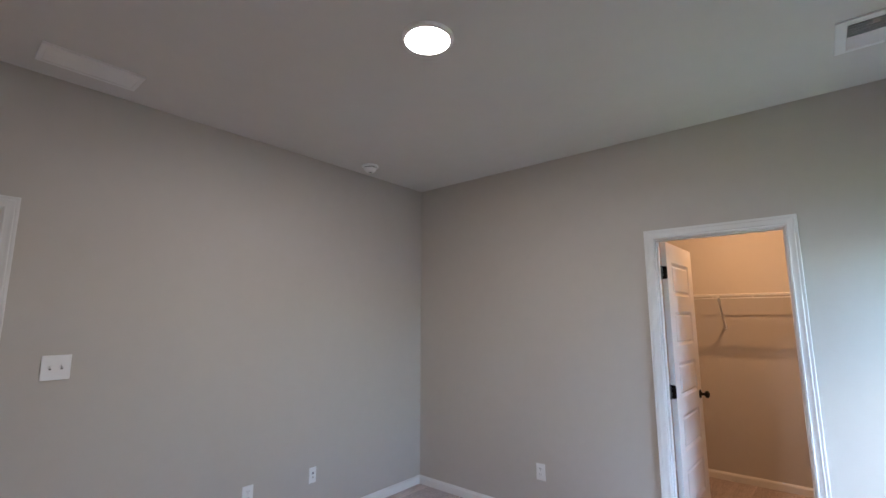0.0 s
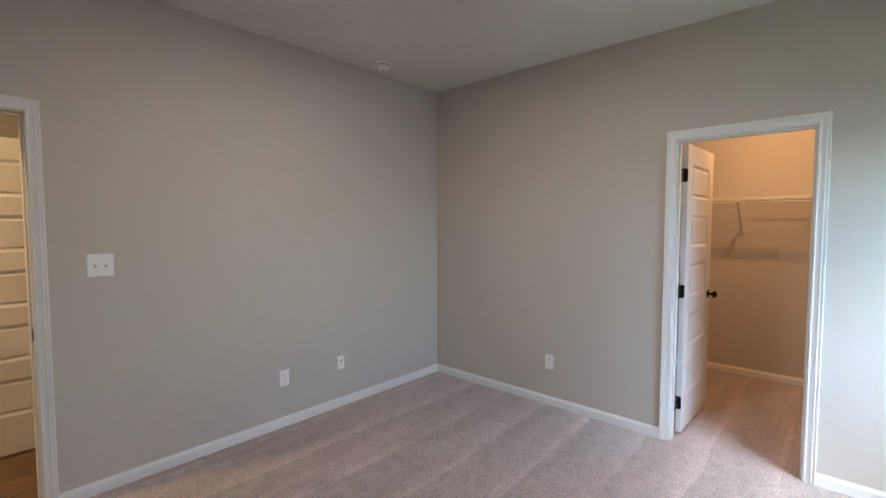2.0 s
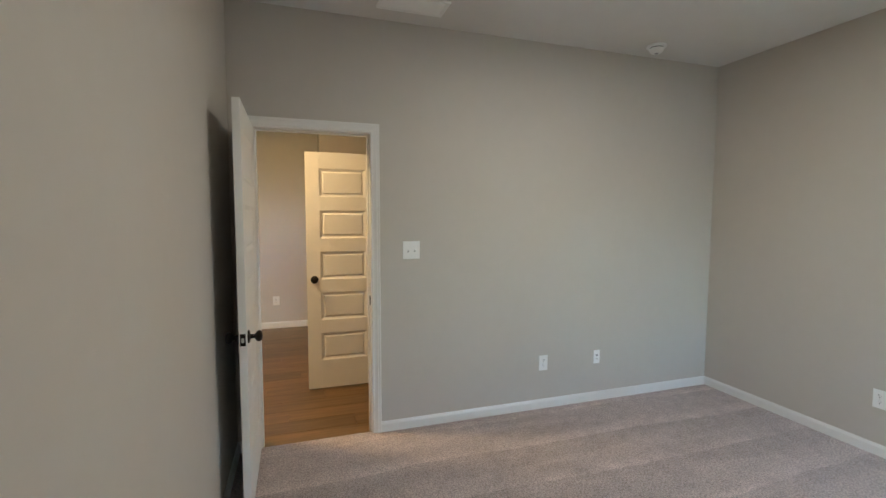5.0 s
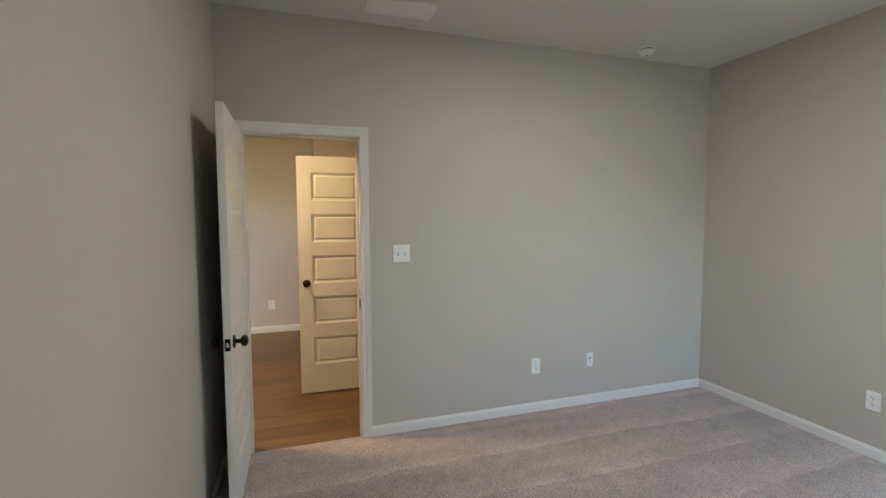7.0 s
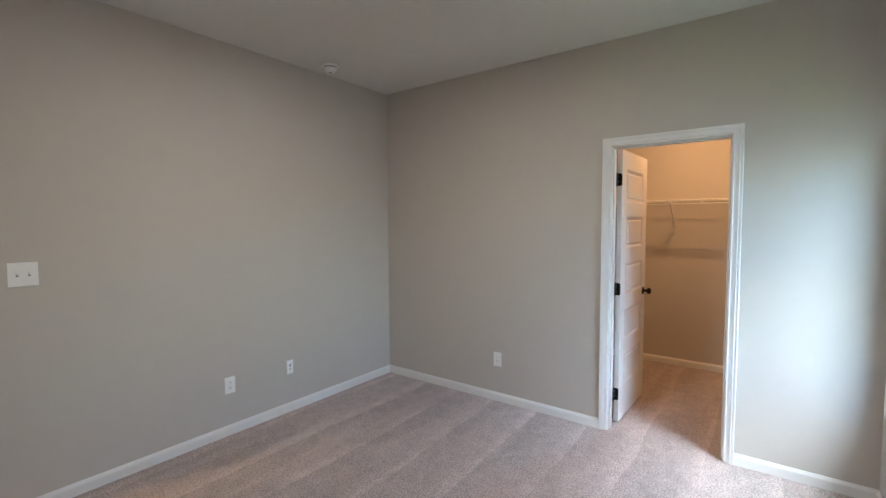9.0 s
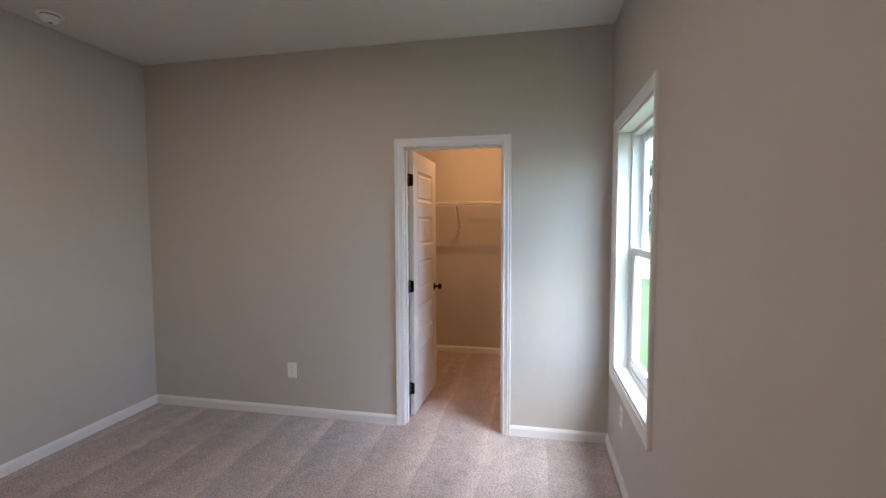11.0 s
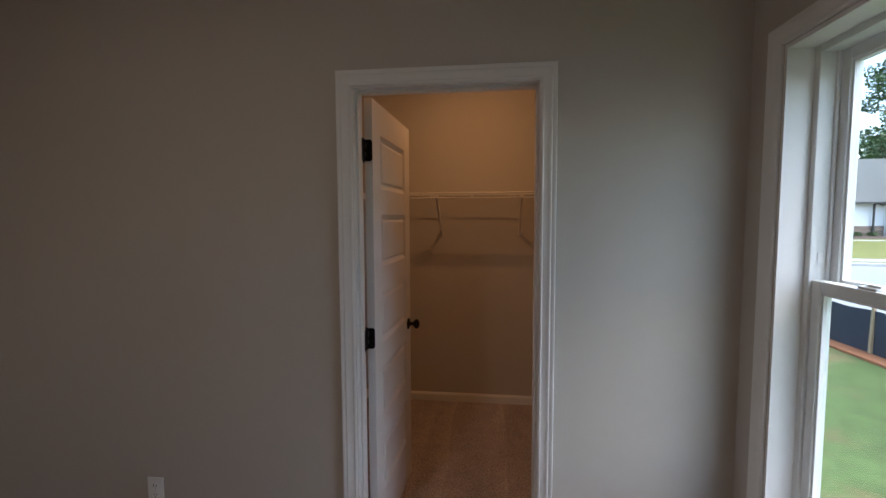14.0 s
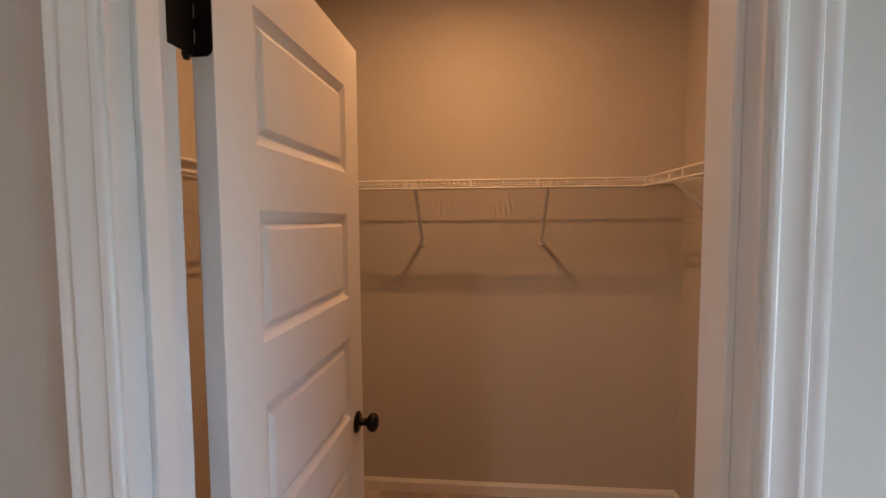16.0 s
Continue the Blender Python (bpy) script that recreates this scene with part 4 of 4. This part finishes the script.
def street_house(m):
    """Two-storey white house: porch, two front gables, one-storey garage wing. Local x along its front, y back, z from the ground."""
    root = thing("house", m, "white two-storey house with grey roof, porch and stone base", "house")
    part("wall", boxes((15.7, 29.4, 49.0, 57, 0, 6.1)), SIDING, root, "white siding wall")
    part("wall", boxes((29.4, 46.0, 47.2, 57, 0, 3.25)), SIDING, root, "white garage wing wall")
    # main roof
    roof_slab("roof", [(15.3, 48.5, 5.95), (29.8, 48.5, 5.95), (29.8, 53, 9.9), (15.3, 53, 9.9)], root)
    roof_slab("roof", [(15.3, 57.5, 5.95), (29.8, 57.5, 5.95), (29.8, 53, 9.9), (15.3, 53, 9.9)], root)
    # wing roof
    roof_slab("roof", [(29.3, 46.7, 3.2), (46.4, 46.7, 3.2), (46.4, 52, 7.7), (29.3, 52, 7.7)], root)
    roof_slab("roof", [(29.3, 57.5, 3.2), (46.4, 57.5, 3.2), (46.4, 52, 7.7), (29.3, 52, 7.7)], root)
    gable(root, 15.7, 19.5, 47.6, 0, 6.1, 8.9, 4.5, timber=False)
    gable(root, 20.3, 23.7, 47.2, 3.6, 6.0, 8.0, 4.5)
    gable(root, 25.6, 29.4, 47.2, 3.6, 6.0, 8.0, 4.5)
    gable(root, 35.2, 41.0, 46.4, 0, 3.3, 6.2, 4.0, timber=False)
    # porch
    roof_slab("porch_roof", [(19.4, 46.4, 3.25), (30.3, 46.4, 3.25), (30.3, 49.2, 4.05), (19.4, 49.2, 4.05)], root)
    part("porch_beam", boxes((19.6, 30.0, 46.6, 46.85, 2.75, 3.08)), SIDING, root)
    part("porch_floor", boxes((19.5, 30.1, 46.5, 49.0, 0, 0.25)), CONCRETE, root)
    part("gutter", boxes((19.4, 46.4, 46.25, 46.40, 3.08, 3.20)), GUTTER, root, "dark gutter along the eaves")
    for x in (19.9, 23.8, 26.7, 29.75):
        p = part("porch_post", boxes((x - 0.14, x + 0.14, 46.6, 46.88, 0.25, 2.75), bevel=0.01), SIDING, root, "square white porch post")
        part("post_base", boxes((x - 0.2, x + 0.2, 46.54, 46.94, 0.25, 0.5), bevel=0.01), SIDING, p)
    for x in (34.2,):
        b = boxes((x - 0.06, x + 0.06, 46.9, 47.02, 0.0, 3.0))
        box(b, x - 0.06, x + 0.06, 46.3, 47.0, 2.98, 3.1)
        part("downspout", b, GUTTER, root, "dark downspout")
    b = boxes((19.72, 19.84, 47.4, 47.5, 3.7, 6.0))
    part("downspout", b, GUTTER, root, "dark downspout")
    house_window(root, 27.3, 47.2, 4.15, 1.9, 1.35)
    house_window(root, 24.7, 49.0, 4.75, 0.6, 0.9, False, 1)
    house_window(root, 22.0, 47.2, 4.15, 1.7, 1.35)
    house_window(root, 27.6, 49.0, 1.1, 1.7, 1.55)
    house_window(root, 22.0, 49.0, 1.1, 1.0, 1.55, True, 1)
    house_window(root, 20.8, 49.0, 1.1, 0.9, 1.55, False, 1)
    part("front_door", boxes((24.6, 25.55, 48.93, 49.0, 0.25, 2.4), bevel=0.01), SHUTTER, root, "dark front door")
    # stone base, stone by stone
    stones = [mesh_of("stone", boxes((0, w, 0, 0.12, 0, 0.19), bevel=0.02), STONE) for w in (0.38, 0.55, 0.72)]
    rng = random.Random(7)
    for x0, x1, y in ((29.9, 35.1, 47.08), (26.0, 29.4, 48.88), (35.3, 40.9, 46.28)):
        base = part("stone_base", boxes((x0, x1, y + 0.06, y + 0.13, 0, 1.0)), CONCRETE, root, "brown stone wainscot")
        for r in range(5):
            x = x0 - rng.uniform(0, 0.3)
            while x < x1:
                k = rng.randrange(3)
                ob = new("stone", stones[k])
                ob.parent = base
                ob.matrix_local = pose(max(x, x0), y - rng.uniform(0, 0.03), r * 0.2)
                x += (0.38, 0.55, 0.72)[k] + 0.015
    return root


street_house(pose(0, 0, GROUND))


def far_house(m):
    root = thing("house", m, "pale distant house with a grey roof", "house")
    part("wall", boxes((-5, 5, 0, 9, 0, 5.6)), SIDING, root)
    roof_slab("roof", [(-5.4, -0.4, 5.5), (5.4, -0.4, 5.5), (5.4, 4.5, 8.4), (-5.4, 4.5, 8.4)], root)
    roof_slab("roof", [(-5.4, 9.4, 5.5), (5.4, 9.4, 5.5), (5.4, 4.5, 8.4), (-5.4, 4.5, 8.4)], root)
    for x in (-3, 0, 3):
        house_window(root, x, 0, 3.6, 1.0, 1.4, False, 1)
        house_window(root, x, 0, 0.9, 1.0, 1.4, False, 1)


far_house(pose(6.5, 58, GROUND))


# ---- outside: plants ----
def leaf_cloud(name, centres, count, size, mat, rng):
    """Many small leaf quads scattered in clumps."""
    c = np.array([centres[k] for k in rng.integers(0, len(centres), count)], float)
    d = rng.normal(size=(count, 3))
    d /= np.linalg.norm(d, axis=1)[:, None]
    p = c[:, :3] + d * (c[:, 3:4] * rng.uniform(0.3, 1.0, (count, 1)) ** 0.6) * (1, 1, 0.7)
    u = rng.normal(size=(count, 3))
    u /= np.linalg.norm(u, axis=1)[:, None]
    w = np.cross(u, rng.normal(size=(count, 3)))
    w /= np.linalg.norm(w, axis=1)[:, None]
    s = size * rng.uniform(0.6, 1.3, (count, 1))
    q = np.stack([p - u * s, p + w * s * 0.45, p + u * s, p - w * s * 0.45], 1).reshape(-1, 3)
    me = bpy.data.meshes.new(name)
    me.from_pydata(q.tolist(), [], np.arange(4 * count).reshape(-1, 4).tolist())
    me.materials.append(mat)
    return me


def tree(m, height, spread, trunk_r, bare, leaves, size, mat, label, seed, group=""):
    rng = np.random.default_rng(seed)
    root = thing("tree", m, label, "tree", group)
    bm = bmesh.new()
    pts = [Vector((0, 0, -0.1))]
    for k in range(1, 7):
        pts.append(Vector((rng.normal() * 0.02 * height * 0.3, rng.normal() * 0.02 * height * 0.3, height * 0.92 * k / 6)))
    for k in range(6):
        rod(bm, pts[k], pts[k + 1], trunk_r * (1 - k / 6.6), 10, trunk_r * (1 - (k + 1) / 6.6))
    centres = []
    for k in range(16):
        t = bare + (0.96 - bare) * k / 15
        base = pts[min(5, int(t * 6 / 0.92 * 0.92))].lerp(pts[min(6, int(t * 6) + 1)], (t * 6) % 1)
        a = k * 2.4 + rng.uniform(-0.4, 0.4)
        r = spread * (1.05 - 0.75 * (t - bare) / (1 - bare)) * rng.uniform(0.65, 1.1)
        tip = base + Vector((math.cos(a) * r, math.sin(a) * r, r * rng.uniform(0.15, 0.55)))
        rod(bm, base, tip, trunk_r * 0.28, 6, trunk_r * 0.06)
        for f in (0.55, 0.8, 1.0):
            q = base.lerp(tip, f)
            centres.append((q.x, q.y, q.z, spread * rng.uniform(0.16, 0.32)))
    part("trunk", bm, BARK, root, smooth=True)
    crown = new("crown", leaf_cloud("crown", centres, leaves, size, mat, rng))
    crown.parent = root


tree(pose(17.3, 32.0, GROUND), 3.7, 0.75, 0.03, 0.25, 1700, 0.05, LEAF_PALE, "young staked yellow-green tree on the lawn", 3)
tree(pose(43.5, 58, GROUND), 21, 5.0, 0.26, 0.30, 4200, 0.22, LEAF, "tall dark green tree behind the house", 5, "tall trees")
tree(pose(49, 62, GROUND), 19, 4.5, 0.26, 0.30, 4200, 0.22, LEAF, "tall dark green tree behind the house", 8, "tall trees")


def wood_edge():
    rng = np.random.default_rng(11)
    centres = [(x, 88 + rng.uniform(-5, 8), rng.uniform(0.5, 14.0) + 1.5 * math.sin(x * 0.21), rng.uniform(1.6, 3.2)) for x in np.linspace(-70, 130, 330)]
    ob = new("far_trees", leaf_cloud("far_trees", centres, 26000, 0.75, LEAF, rng))
    tagged(ob, "dark green wood edge in the distance", "trees", kind="stuff")


wood_edge()


def shrub(m, r, seed):
    rng = np.random.default_rng(seed)
    centres = [(rng.normal() * r * 0.4, rng.normal() * r * 0.4, r * rng.uniform(0.3, 0.8), r * 0.5) for _ in range(9)]
    root = thing("shrub", m, "small round green shrub in the bed", "shrub", "house shrubs")
    bm = bmesh.new()
    rod(bm, (0, 0, -0.05), (0, 0, r * 0.6), 0.02, 6)
    part("stem", bm, BARK, root)
    ob = new("foliage", leaf_cloud("foliage", centres, 500, 0.06, LEAF, rng))
    ob.parent = root


for k, (x, y) in enumerate(((24.6, 45.9), (25.8, 45.6), (27.2, 45.8), (28.4, 45.4), (30.6, 45.9), (31.8, 45.5), (33.2, 45.8), (36.0, 45.2))):
    shrub(pose(x, y, GROUND + 0.07), 0.42, 40 + k)


# ---- hall planks ----
def hall_planks():
    """Vinyl planks across the hall, laid in staggered rows along y."""
    root = thing("floor_hall", pose(0, 0, 0), "warm brown oak-look plank floor in the hall", "floor", kind="structure")
    w, ln, gap = 0.18, 1.22, 0.0016
    pieces = {}
    row, x = 0, XW - 0.022
    while x > HW:
        x0 = max(x - w, HW)
        y = HS - (row * 0.47) % ln
        while y < HN:
            a, b = max(y, HS), min(y + ln, HN)
            if b - a > 0.03:
                key = (round(x - x0, 3), round(b - a, 3))
                if key not in pieces:
                    pieces[key] = mesh_of("plank", boxes((-key[0] + gap, 0, gap, key[1], -0.012, 0.0), bevel=0.0008), WOOD)
                ob = new("plank", pieces[key])
                ob.parent = root
                ob.matrix_local = pose(x, a, -0.002)
            y += ln
        x, row = x - w, row + 1
    

hall_planks()
tagged(solid("threshold", boxes((XW - 0.026, XW - 0.012, E0, E1, -0.01, 0.004), bevel=0.002), CARPET, "carpet edge where the hall planks begin", "threshold"), kind="structure")
